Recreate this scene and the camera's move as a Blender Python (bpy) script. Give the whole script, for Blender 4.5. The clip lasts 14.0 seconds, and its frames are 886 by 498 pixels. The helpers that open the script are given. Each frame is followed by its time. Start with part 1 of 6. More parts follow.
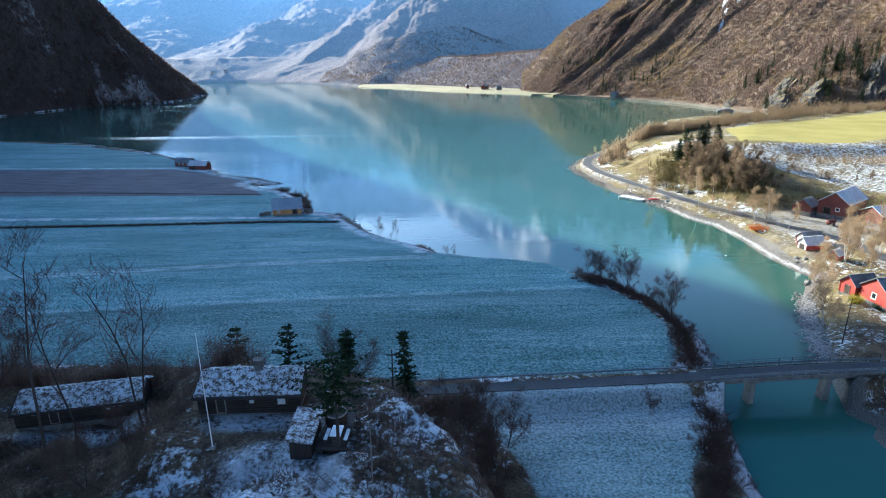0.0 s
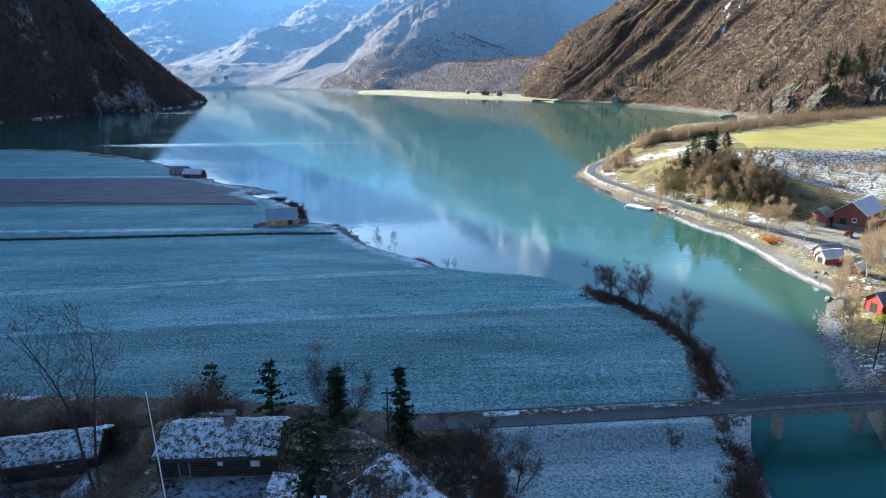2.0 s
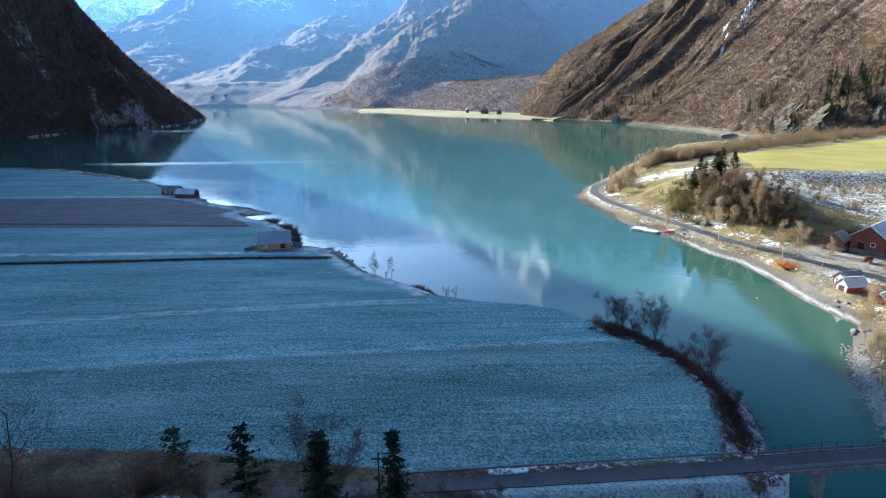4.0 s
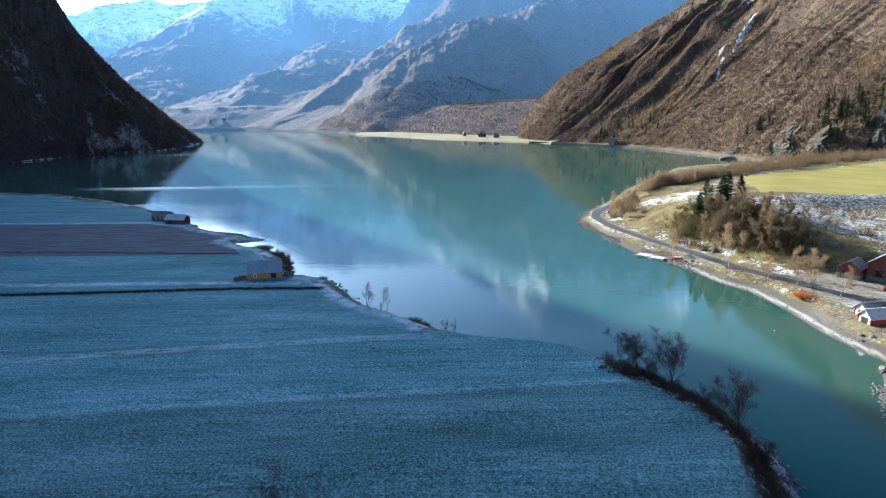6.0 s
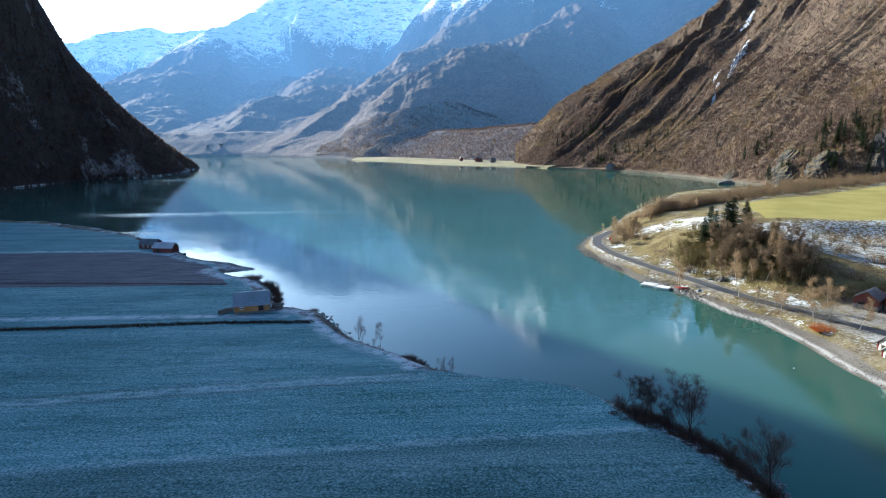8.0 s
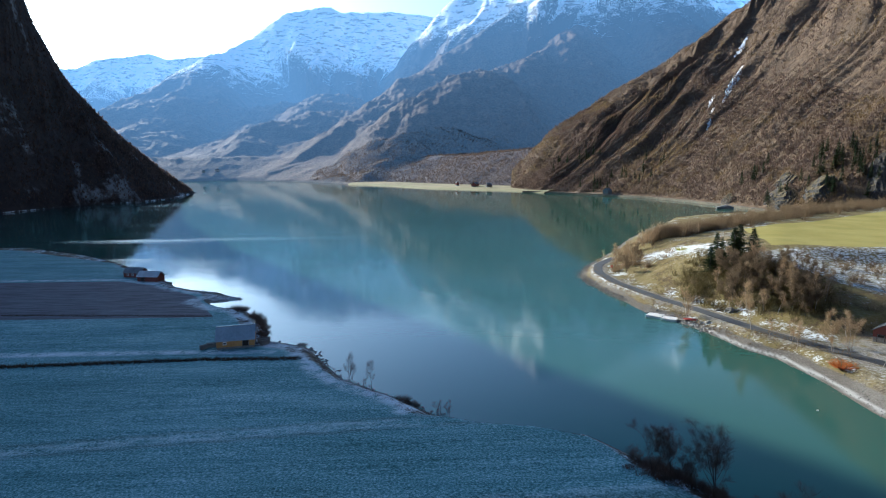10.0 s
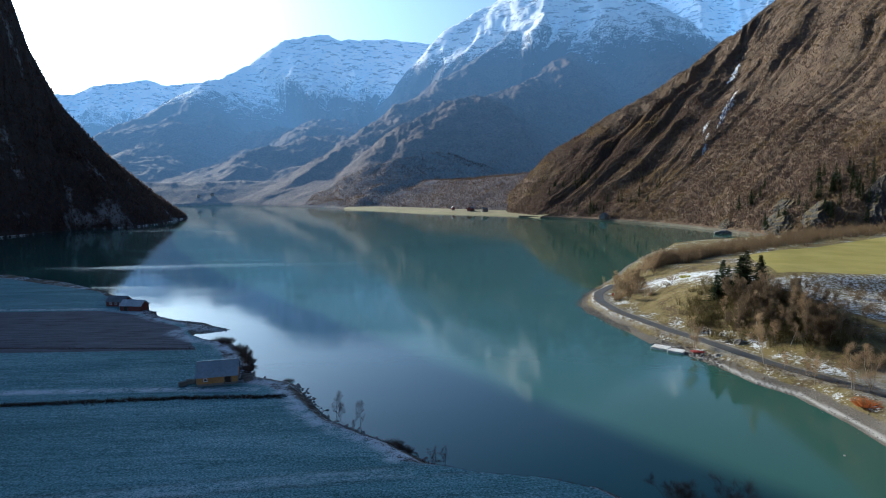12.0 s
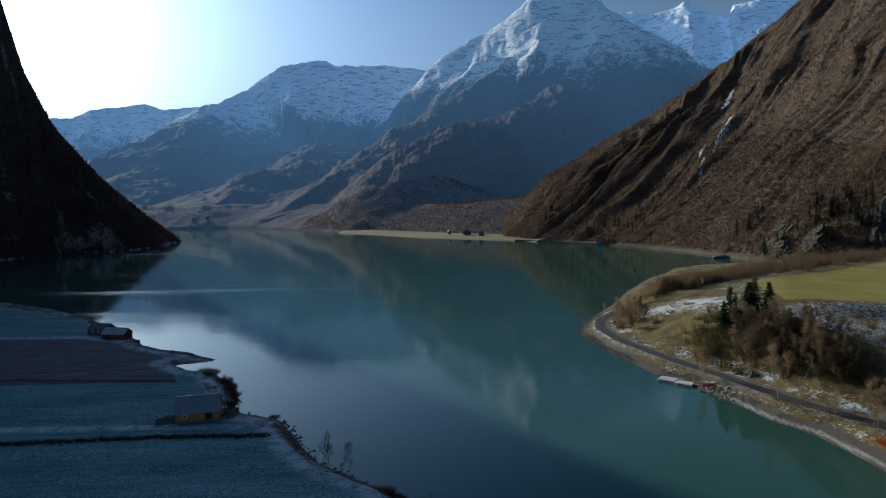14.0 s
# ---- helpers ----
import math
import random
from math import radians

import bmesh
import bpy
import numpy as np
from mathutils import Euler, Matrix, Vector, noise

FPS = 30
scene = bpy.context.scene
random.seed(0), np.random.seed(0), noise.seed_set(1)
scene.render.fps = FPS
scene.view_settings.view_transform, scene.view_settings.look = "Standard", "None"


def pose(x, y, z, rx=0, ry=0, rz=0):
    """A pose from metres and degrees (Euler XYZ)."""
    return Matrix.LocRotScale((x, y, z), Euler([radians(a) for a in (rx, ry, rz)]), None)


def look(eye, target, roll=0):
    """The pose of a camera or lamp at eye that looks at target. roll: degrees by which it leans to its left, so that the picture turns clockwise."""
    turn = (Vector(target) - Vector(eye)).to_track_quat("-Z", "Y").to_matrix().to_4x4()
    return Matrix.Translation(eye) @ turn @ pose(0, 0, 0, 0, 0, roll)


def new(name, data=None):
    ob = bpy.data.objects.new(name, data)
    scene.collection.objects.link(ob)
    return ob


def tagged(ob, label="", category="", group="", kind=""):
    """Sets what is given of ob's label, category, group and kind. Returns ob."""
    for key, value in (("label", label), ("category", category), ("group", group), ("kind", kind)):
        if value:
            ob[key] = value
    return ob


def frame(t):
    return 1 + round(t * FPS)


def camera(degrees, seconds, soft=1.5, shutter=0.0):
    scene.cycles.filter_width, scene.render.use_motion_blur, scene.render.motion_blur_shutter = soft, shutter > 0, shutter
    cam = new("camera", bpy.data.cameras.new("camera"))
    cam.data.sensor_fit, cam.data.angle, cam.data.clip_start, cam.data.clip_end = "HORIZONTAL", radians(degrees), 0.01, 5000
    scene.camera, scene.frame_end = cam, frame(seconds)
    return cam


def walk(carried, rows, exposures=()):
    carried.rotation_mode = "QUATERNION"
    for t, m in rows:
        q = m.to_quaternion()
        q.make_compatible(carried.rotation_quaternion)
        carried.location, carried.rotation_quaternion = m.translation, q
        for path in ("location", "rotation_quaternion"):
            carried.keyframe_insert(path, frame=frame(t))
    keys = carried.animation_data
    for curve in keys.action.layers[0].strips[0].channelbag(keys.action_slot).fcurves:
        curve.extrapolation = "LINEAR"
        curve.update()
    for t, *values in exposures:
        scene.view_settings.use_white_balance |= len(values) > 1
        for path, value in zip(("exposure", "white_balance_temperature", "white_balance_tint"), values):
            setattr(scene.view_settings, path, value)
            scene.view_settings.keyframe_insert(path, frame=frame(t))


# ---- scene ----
cam = camera(75.5, 14.0, 1.0)
PATH = [
    (0, (-0.341, -3.107, 45.868), (-0.303, -1.205, 45.25), -0.3),
    (0.5, (-0.288, -1.542, 45.865), (-0.252, 0.361, 45.249), -0.4),
    (1, (-0.264, 0.106, 45.861), (-0.227, 2.01, 45.25), -0.3),
    (1.5, (-0.211, 1.818, 45.856), (-0.176, 3.724, 45.249), -0.4),
    (2, (-0.205, 3.585, 45.82), (-0.169, 5.492, 45.22), -0.4),
    (2.5, (-0.17, 5.404, 45.789), (-0.134, 7.315, 45.2), -0.4),
    (3, (-0.148, 7.293, 45.778), (-0.111, 9.208, 45.203), -0.3),
    (5.5, (-0.188, 16.7, 45.591), (-0.142, 18.639, 45.105), -0.4),
    (6, (-0.135, 18.458, 45.564), (-0.086, 20.402, 45.097), -0.4),
    (6.5, (-0.076, 20.284, 45.57), (-0.025, 22.232, 45.122), -0.4),
    (7, (-0.026, 22.149, 45.566), (0.029, 24.103, 45.139), -0.4),
    (7.5, (0.082, 23.97, 45.565), (0.139, 25.928, 45.159), -0.4),
    (8, (0.245, 25.833, 45.566), (0.305, 27.794, 45.181), -0.5),
    (10.5, (0.698, 35.594, 45.763), (0.776, 37.573, 45.481), -0.5),
    (11, (0.794, 37.425, 45.795), (0.876, 39.406, 45.534), -0.5),
    (11.5, (0.887, 39.213, 45.83), (0.973, 41.197, 45.59), -0.5),
    (12, (0.99, 41.003, 45.892), (1.08, 42.989, 45.673), -0.5),
    (12.5, (1.103, 42.791, 45.945), (1.196, 44.778, 45.745), -0.4),
    (13, (1.158, 44.513, 45.974), (1.255, 46.503, 45.795), -0.4),
    (13.5, (1.195, 46.231, 45.987), (1.296, 48.222, 45.829), -0.4),
    (14, (1.273, 47.894, 45.975), (1.378, 49.887, 45.838), -0.4),
]

EXPOSURES = [(0.0, 2.05, 4120, 2), (3.0, 1.97, 4120, 2), (6.5, 1.66, 4150, 2), (10.5, 1.08, 4150, 2), (13.0, 0.60, 4220, 2), (13.5, 0.55, 4220, 2), (14.0, -0.38, 4200, 2)]
walk(cam, [(t, look(eye, aim, roll)) for t, eye, aim, roll in PATH], EXPOSURES)

# ---- light: low sun behind the ridge beyond the far left shore ----
SUN_AZ, SUN_EL = radians(-40.0), radians(20.6)
SUN_DIR = Vector((math.sin(SUN_AZ) * math.cos(SUN_EL), math.cos(SUN_AZ) * math.cos(SUN_EL), math.sin(SUN_EL)))
world = bpy.data.worlds.new("world")
scene.world = world
world.use_nodes = True
wn = world.node_tree
sky = wn.nodes.new("ShaderNodeTexSky")
sky.sky_type = "NISHITA"
sky.sun_disc = False
sky.sun_elevation, sky.sun_rotation = SUN_EL, SUN_AZ
sky.air_density, sky.dust_density, sky.ozone_density = 1.5, 8.0, 5.6
# bright aureole of thin high haze round the sun
gen = wn.nodes.new("ShaderNodeTexCoord")
dot = wn.nodes.new("ShaderNodeVectorMath")
dot.operation = "DOT_PRODUCT"
wn.links.new(gen.outputs["Generated"], dot.inputs[0])
dot.inputs[1].default_value = SUN_DIR
glow = wn.nodes.new("ShaderNodeMapRange")
glow.interpolation_type = "SMOOTHERSTEP"
wn.links.new(dot.outputs["Value"], glow.inputs[0])
glow.inputs[1].default_value, glow.inputs[2].default_value = math.cos(radians(78)), 1.0
glow.inputs[3].default_value, glow.inputs[4].default_value = 0.42, 1.5
lit_sky = wn.nodes.new("ShaderNodeVectorMath")
lit_sky.operation = "SCALE"
wn.links.new(sky.outputs["Color"], lit_sky.inputs[0])
wn.links.new(glow.outputs[0], lit_sky.inputs["Scale"])
# pale haze low over the mountains, fading out towards the zenith
axes = wn.nodes.new("ShaderNodeSeparateXYZ")
wn.links.new(gen.outputs["Generated"], axes.inputs[0])
low = wn.nodes.new("ShaderNodeMapRange")
low.interpolation_type = "SMOOTHSTEP"
wn.links.new(axes.outputs["Z"], low.inputs[0])
low.inputs[1].default_value, low.inputs[2].default_value = 0.2, 0.54
low.inputs[3].default_value, low.inputs[4].default_value = 1.0, 0.0
veil = wn.nodes.new("ShaderNodeVectorMath")
veil.operation = "SCALE"
veil.inputs[0].default_value = (4.8, 4.7, 4.5)
wn.links.new(low.outputs[0], veil.inputs["Scale"])
whole = wn.nodes.new("ShaderNodeVectorMath")
whole.operation = "ADD"
wn.links.new(lit_sky.outputs[0], whole.inputs[0])
wn.links.new(veil.outputs[0], whole.inputs[1])
wn.links.new(whole.outputs[0], wn.nodes["Background"].inputs["Color"])
wn.nodes["Background"].inputs["Strength"].default_value = 0.05
sun_data = bpy.data.lights.new("sun", "SUN")
sun_data.energy, sun_data.angle, sun_data.color = 5.0, radians(0.6), (1.0, 0.67, 0.34)
sun = new("sun", sun_data)
sun.matrix_world = look((0, 0, 900), Vector((0, 0, 900)) - SUN_DIR)


# ---- materials ----
def mat(name):
    m = bpy.data.materials.new(name)
    m.use_nodes = True
    t = m.node_tree
    return m, t, t.nodes["Principled BSDF"]


def nd(t, kind, ins=None, **props):
    n = t.nodes.new(kind)
    for k, v in props.items():
        if k == "op":
            n.operation = v
        elif k == "mode":
            n.data_type = v
        elif k == "attr":
            n.attribute_name = v
        elif k == "blend":
            n.blend_type = v
    for k, v in (ins or {}).items():
        if isinstance(v, bpy.types.NodeSocket):
            t.links.new(v, n.inputs[k])
        else:
            n.inputs[k].default_value = v
    return n


def noise_tex(t, scale, detail=4.0, rough=0.55, vec=None, dist=0.0):
    ins = {"Scale": scale, "Detail": detail, "Roughness": rough, "Distortion": dist}
    if vec is not None:
        ins["Vector"] = vec
    return nd(t, "ShaderNodeTexNoise", ins).outputs["Fac"]


def stretch(t, vec, s, rz=0.0):
    return nd(t, "ShaderNodeMapping", {"Vector": vec, "Scale": s, "Rotation": (0, 0, rz)}).outputs["Vector"]


def ramp(t, fac, stops):
    n = t.nodes.new("ShaderNodeValToRGB")
    t.links.new(fac, n.inputs["Fac"])
    els = n.color_ramp.elements
    while len(els) < len(stops):
        els.new(0.5)
    for e, (p, c) in zip(els, stops):
        e.position = p
        e.color = (*c, 1) if isinstance(c, tuple) else (c, c, c, 1)
    return n.outputs["Color"]


def mix(t, fac, a, b):
    n = t.nodes.new("ShaderNodeMix")
    n.data_type = "RGBA"
    for i, v in ((0, fac), (6, a), (7, b)):
        if isinstance(v, bpy.types.NodeSocket):
            t.links.new(v, n.inputs[i])
        else:
            n.inputs[i].default_value = (*v, 1) if isinstance(v, tuple) else v
    return n.outputs[2]


def calc(t, op, a, b=0.0, c=None):
    n = t.nodes.new("ShaderNodeMath")
    n.operation = op
    for i, v in enumerate((a, b) if c is None else (a, b, c)):
        if isinstance(v, bpy.types.NodeSocket):
            t.links.new(v, n.inputs[i])
        else:
            n.inputs[i].default_value = v
    return n.outputs[0]


def step(t, x, lo, hi):
    n = t.nodes.new("ShaderNodeMapRange")
    n.interpolation_type = "SMOOTHSTEP"
    t.links.new(x, n.inputs[0])
    n.inputs[1].default_value, n.inputs[2].default_value = lo, hi
    return n.outputs[0]


def bump(t, p, height, strength, dist):
    b = nd(t, "ShaderNodeBump", {"Height": height, "Strength": strength, "Distance": dist})
    t.links.new(b.outputs["Normal"], p.inputs["Normal"])


def col(t, p, c):
    t.links.new(c, p.inputs["Base Color"])


def coords(t):
    return t.nodes.new("ShaderNodeNewGeometry").outputs["Position"]


def grain_mat(name, a, b, scale, rough=0.85, strength=0.4, dist=0.02, big=0.15, metal=0.0):
    """Two colours mixed by grain and by broad stains, with fine relief."""
    m, t, p = mat(name)
    tc = t.nodes.new("ShaderNodeTexCoord").outputs["Object"]
    n1, n2 = noise_tex(t, scale, 5, 0.6, tc), noise_tex(t, scale * big, 3, 0.5, tc)
    rnd = t.nodes.new("ShaderNodeObjectInfo").outputs["Random"]
    f = calc(t, "ADD", calc(t, "MULTIPLY", n1, 0.6), calc(t, "MULTIPLY", n2, 0.5))
    f = calc(t, "ADD", f, calc(t, "MULTIPLY_ADD", rnd, 0.2, -0.1))
    col(t, p, ramp(t, f, [(0.35, a), (0.72, b)]))
    p.inputs["Roughness"].default_value, p.inputs["Metallic"].default_value = rough, metal
    bump(t, p, n1, strength, dist)
    return m


# ---- numpy noise and mesh helpers ----
def _hash(ix, iy, seed):
    h = (ix.astype(np.int64) * 374761393 + iy.astype(np.int64) * 668265263 + seed * 974634777) & 0xFFFFFFFF
    h = ((h ^ (h >> 13)) * 1274126177) & 0xFFFFFFFF
    return ((h ^ (h >> 16)) & 0xFFFF) / 65535.0


def vnoise(x, y, seed=0):
    ix, iy = np.floor(x), np.floor(y)
    fx, fy = x - ix, y - iy
    fx, fy = fx * fx * (3 - 2 * fx), fy * fy * (3 - 2 * fy)
    a, b = _hash(ix, iy, seed), _hash(ix + 1, iy, seed)
    c, d = _hash(ix, iy + 1, seed), _hash(ix + 1, iy + 1, seed)
    return (a + (b - a) * fx) * (1 - fy) + (c + (d - c) * fx) * fy


def fbm(x, y, octaves=5, seed=0, ridged=False):
    out, amp, total = 0.0, 1.0, 0.0
    for o in range(octaves):
        n = vnoise(x * 2**o + 17.3 * o, y * 2**o - 9.1 * o, seed + o) * 2 - 1
        out = out + amp * ((1 - 2 * np.abs(n)) if ridged else n)
        total += amp
        amp *= 0.5
    return out / total


def smooth(x, lo, hi):
    u = np.clip((x - lo) / (hi - lo), 0, 1)
    return u * u * (3 - 2 * u)


def grid_mesh(name, P, material, attrs=None):
    """A sheet from an array of points (rows, columns, 3)."""
    nr, nc = P.shape[:2]
    me = bpy.data.meshes.new(name)
    idx = np.arange(nr * nc).reshape(nr, nc)
    q = np.stack([idx[:-1, :-1], idx[:-1, 1:], idx[1:, 1:], idx[1:, :-1]], -1).reshape(-1, 4)
    me.vertices.add(nr * nc)
    me.vertices.foreach_set("co", P.reshape(-1).astype(np.float32))
    me.loops.add(q.size)
    me.loops.foreach_set("vertex_index", q.reshape(-1).astype(np.int32))
    me.polygons.add(len(q))
    me.polygons.foreach_set("loop_start", np.arange(0, q.size, 4, dtype=np.int32))
    for k, v in (attrs or {}).items():
        me.attributes.new(k, "FLOAT", "POINT").data.foreach_set("value", v.reshape(-1).astype(np.float32))
    me.update(calc_edges=True)
    me.polygons.foreach_set("use_smooth", np.ones(len(q), dtype=bool))
    me.materials.append(material)
    return new(name, me)


def poly_distance(X, Y, pts):
    """Signed distance to a closed outline: positive inside."""
    best, inside = np.full(X.shape, 1e9), np.zeros(X.shape, bool)
    for (ax, ay), (bx, by) in zip(pts, pts[1:] + pts[:1]):
        dx, dy = bx - ax, by - ay
        u = np.clip(((X - ax) * dx + (Y - ay) * dy) / (dx * dx + dy * dy), 0, 1)
        best = np.minimum(best, np.hypot(X - ax - u * dx, Y - ay - u * dy))
        if ay != by:
            cross = (ay > Y) != (by > Y)
            inside ^= cross & (X < dx * (Y - ay) / (by - ay) + ax)
    return np.where(inside, best, -best)


def line_distance(X, Y, pts):
    """Distance to an open line, and how far along it the nearest point lies."""
    best, along, run = np.full(X.shape, 1e9), np.zeros(X.shape), 0.0
    for (ax, ay), (bx, by) in zip(pts, pts[1:]):
        dx, dy = bx - ax, by - ay
        ln = math.hypot(dx, dy)
        u = np.clip(((X - ax) * dx + (Y - ay) * dy) / ln**2, 0, 1)
        d = np.hypot(X - ax - u * dx, Y - ay - u * dy)
        along = np.where(d < best, run + u * ln, along)
        best = np.minimum(best, d)
        run += ln
    return best, along


# ---- the lie of the land ----
LEFT_SHORE = [(-4800, 700), (-900, 520), (-420, 420), (-271, 366), (-210, 350), (-165, 322), (-145, 305), (-126, 287), (-110, 270),
              (-99, 257), (-91, 246), (-80, 237), (-71, 235), (-60, 226), (-66, 222), (-71, 221), (-63, 213), (-54, 209),
              (-46, 196), (-42, 186), (-40, 178), (-34, 175), (-28, 172), (-22, 160), (-17, 151), (-10, 144), (-4, 139),
              (3, 131), (11, 127.5), (22, 125), (29, 121), (33, 115.5), (37.5, 109.5), (42, 102), (45, 95), (46, 88), (46, 82),
              (44, 76), (41, 69), (40, 65), (38, 59), (37, 54), (36, 48), (36, 35), (38, 10), (40, -200), (40, -4800), (-4800, -4800)]
RIGHT_SHORE = [(55, -4800), (55, -200), (54, 20), (55, 50), (56, 58), (58, 60), (56, 63), (58, 68), (63, 80), (69, 93), (75, 103),
               (80, 110), (84, 114), (83, 119), (82, 128), (83, 142), (82, 157), (78, 165), (76, 178), (72, 192), (68, 200),
               (66, 214), (64, 232), (62, 240), (63, 255), (70, 272), (77, 284), (97, 316), (120, 358), (160, 420),
               (190, 440), (240, 458), (280, 470), (340, 500), (4800, 500), (4800, -4800)]
ROAD = [(-120, 60), (-60, 60.6), (-20, 62.5), (-2, 63.6), (14.5, 64.5), (28.5, 65.4), (37.5, 66.1), (55, 67.1), (64, 67.6), (80, 69.4), (95, 80), (103, 105), (105, 128),
        (104, 136), (98, 146), (93, 157), (86, 171), (81, 190), (75, 207), (69.5, 231), (69, 250), (74, 266), (86, 282)]
GREEN = [(131, 240), (177, 236), (216, 256), (420, 300), (420, 420), (313, 392), (205, 323), (158, 306)]
MEADOW = [(11, 40), (10, 50), (6, 60), (4, 63.2), (34, 64.4), (33.5, 58), (31, 53), (27, 47), (25, 40)]
FIELD = [(-400, 30), (-70, 74), (-30, 70.5), (-3, 66.3), (33, 67.8), (36.5, 74), (38.4, 84), (37.4, 92), (34, 100), (30, 106.5), (27.5, 115), (20, 122.5),
         (8, 125), (-2, 128), (-9, 138), (-18, 147), (-24, 158), (-33, 168), (-42, 172), (-47, 183), (-56, 203), (-68, 215), (-76, 230), (-92, 241), (-106, 257), (-140, 296), (-210, 338), (-420, 400)]


def land(X, Y):
    """Height of the ground, and the cover at each place."""
    sl, sr = poly_distance(X, Y, LEFT_SHORE), poly_distance(X, Y, RIGHT_SHORE)
    wob = fbm(X / 6, Y / 6, 4, 3)
    base = 1.2 + 3.3 * smooth(175 - Y, 0, 105) * smooth(X, -200, -20) + 1.0 * smooth(-X, 100, 400)
    base = np.where(Y < 63, np.minimum(base, 2.4 + 2.2 * smooth(-X, -6, 20)), base)
    spit = np.hypot((X + 64) / 12, (Y - 226) / 9)
    bank = np.where(spit < 1, 0.25, 0.62)
    hl = np.minimum(base, (sl + 0.6 * wob) * bank)
    d = np.maximum(np.abs((X + 30) / 31.0), 0) ** 3 + np.abs((Y - 22) / 23.0) ** 3
    hill = 19.2 * (1 - smooth(d ** (1 / 3) + 0.05 * wob, 1.0, 1.36)) + (1.3 * wob + 1.0 * fbm(X / 2.3, Y / 2.3, 3, 9)) * smooth(1.5 - d ** (1 / 3), 0.0, 0.4)
    yard = 1 - smooth(np.hypot((X + 15) / 8.5, (Y - 35) / 5.0), 0.7, 1.25)
    hill = hill - 2.3 * smooth(-X, 20, 27) * smooth(hill, 5, 15)
    hill = hill * (1 - yard) + 19.7 * yard
    hl = np.maximum(hl, np.where(sl > 0, hill, -5))
    dr, _ = line_distance(X, Y, ROAD)
    hr = np.minimum(2.4 + 0.10 * np.clip(sr - 12, 0, 60) * smooth(Y, 60, 120), (sr + 0.5 * wob) * 0.34)
    knoll = 8.5 * np.exp(-(((X - 109) / 25) ** 2 + ((Y - 224) / 46) ** 2)) + 3.5 * np.exp(-(((X - 98) / 13) ** 2 + ((Y - 190) / 16) ** 2))
    rise = 4.6 * smooth(X + 0.5 * (Y - 235), 118, 150) * smooth(Y, 219, 235)
    hr = np.where(sr > 8, hr + (knoll + rise) * smooth(dr, 3, 22) * smooth(sr, 8, 16), hr)
    h = np.where(sl > sr, hl, hr)
    h = np.where((sl < 0) & (sr < 0), np.maximum(np.maximum(sl, sr) * 0.35, -4.0) + 0.1 * wob, h)
    court = (1 - smooth(np.hypot((X - 113) / 26, (Y - 150) / 17), 0.78, 1.12)) * np.where(sr > 8, 1.0, 0.0)
    h = h * (1 - court) + 2.82 * court
    on_left = X < 45
    level = np.where(on_left, 4.45, 2.6)
    level = np.where((X >= 45) & (Y < 105), 4.45 - 2.25 * smooth(Y, 72, 105), level)
    near = (1 - smooth(dr, 1.9, 4.2)) * np.where(np.maximum(sl, sr) > 0.5, 1.0, 0.0) * smooth(X, -45, -8)
    h = h * (1 - near) + (level - 0.06) * near
    fld, grn = np.maximum(poly_distance(X, Y, FIELD), poly_distance(X, Y, MEADOW)), poly_distance(X, Y, GREEN)
    return h, sl, sr, fld, grn, dr


def axis(*runs):
    out = [runs[0][0]]
    for a, b, s in runs:
        n = max(1, round((b - a) / s))
        out += [a + (b - a) * (k + 1) / n for k in range(n)]
    return np.array(out)


gx = axis((-4800, -1000, 380), (-1000, -240, 38), (-240, -70, 2.0), (-70, 125, 0.65), (125, 230, 1.6), (230, 480, 12), (480, 1000, 52), (1000, 4800, 380))
gy = axis((-4800, -300, 450), (-300, 0, 20), (0, 24, 2), (24, 85, 0.5), (85, 215, 0.9), (215, 330, 1.6), (330, 560, 6), (560, 1000, 40), (1000, 4800, 380))
GX, GY = np.meshgrid(gx, gy)
GH, SL, SR, FLD, GRN, DR = land(GX, GY)


def ground_height(x, y):
    return float(land(np.array([float(x)]), np.array([float(y)]))[0][0])


# ---- ground ----
SOUTH_LINE = lambda x: 98.0 + 0.085 * x
m_ground, t, p = mat("ground_cover")
pos = coords(t)


def attr(t, name):
    return nd(t, "ShaderNodeAttribute", attr=name).outputs["Fac"]


n_fine, n_mid, n_big = noise_tex(t, 3.0, 6, 0.7, pos), noise_tex(t, 0.35, 5, 0.6, pos), noise_tex(t, 0.05, 4, 0.55, pos)
rows_v = noise_tex(t, 0.9, 5, 0.7, stretch(t, pos, (0.10, 1.0, 0.2), 0.06))
broad = noise_tex(t, 0.10, 3, 0.5, stretch(t, pos, (0.25, 1.0, 0.2), 0.05))
frost_f = calc(t, "ADD", calc(t, "MULTIPLY", n_fine, 0.68), calc(t, "ADD", calc(t, "MULTIPLY", rows_v, 0.18), calc(t, "MULTIPLY", broad, 0.16)))
frost = ramp(t, frost_f, [(0.40, (0.038, 0.095, 0.09)), (0.52, (0.175, 0.30, 0.305)), (0.64, (0.50, 0.62, 0.68))])
frost = mix(t, attr(t, "meadow"), frost, ramp(t, frost_f, [(0.40, (0.20, 0.21, 0.17)), (0.52, (0.58, 0.62, 0.63)), (0.64, (0.84, 0.87, 0.88))]))
scrub = ramp(t, calc(t, "ADD", calc(t, "MULTIPLY", n_fine, 0.5), calc(t, "MULTIPLY", n_mid, 0.5)),
             [(0.38, (0.03, 0.022, 0.014)), (0.5, (0.09, 0.066, 0.04)), (0.62, (0.18, 0.145, 0.085))])
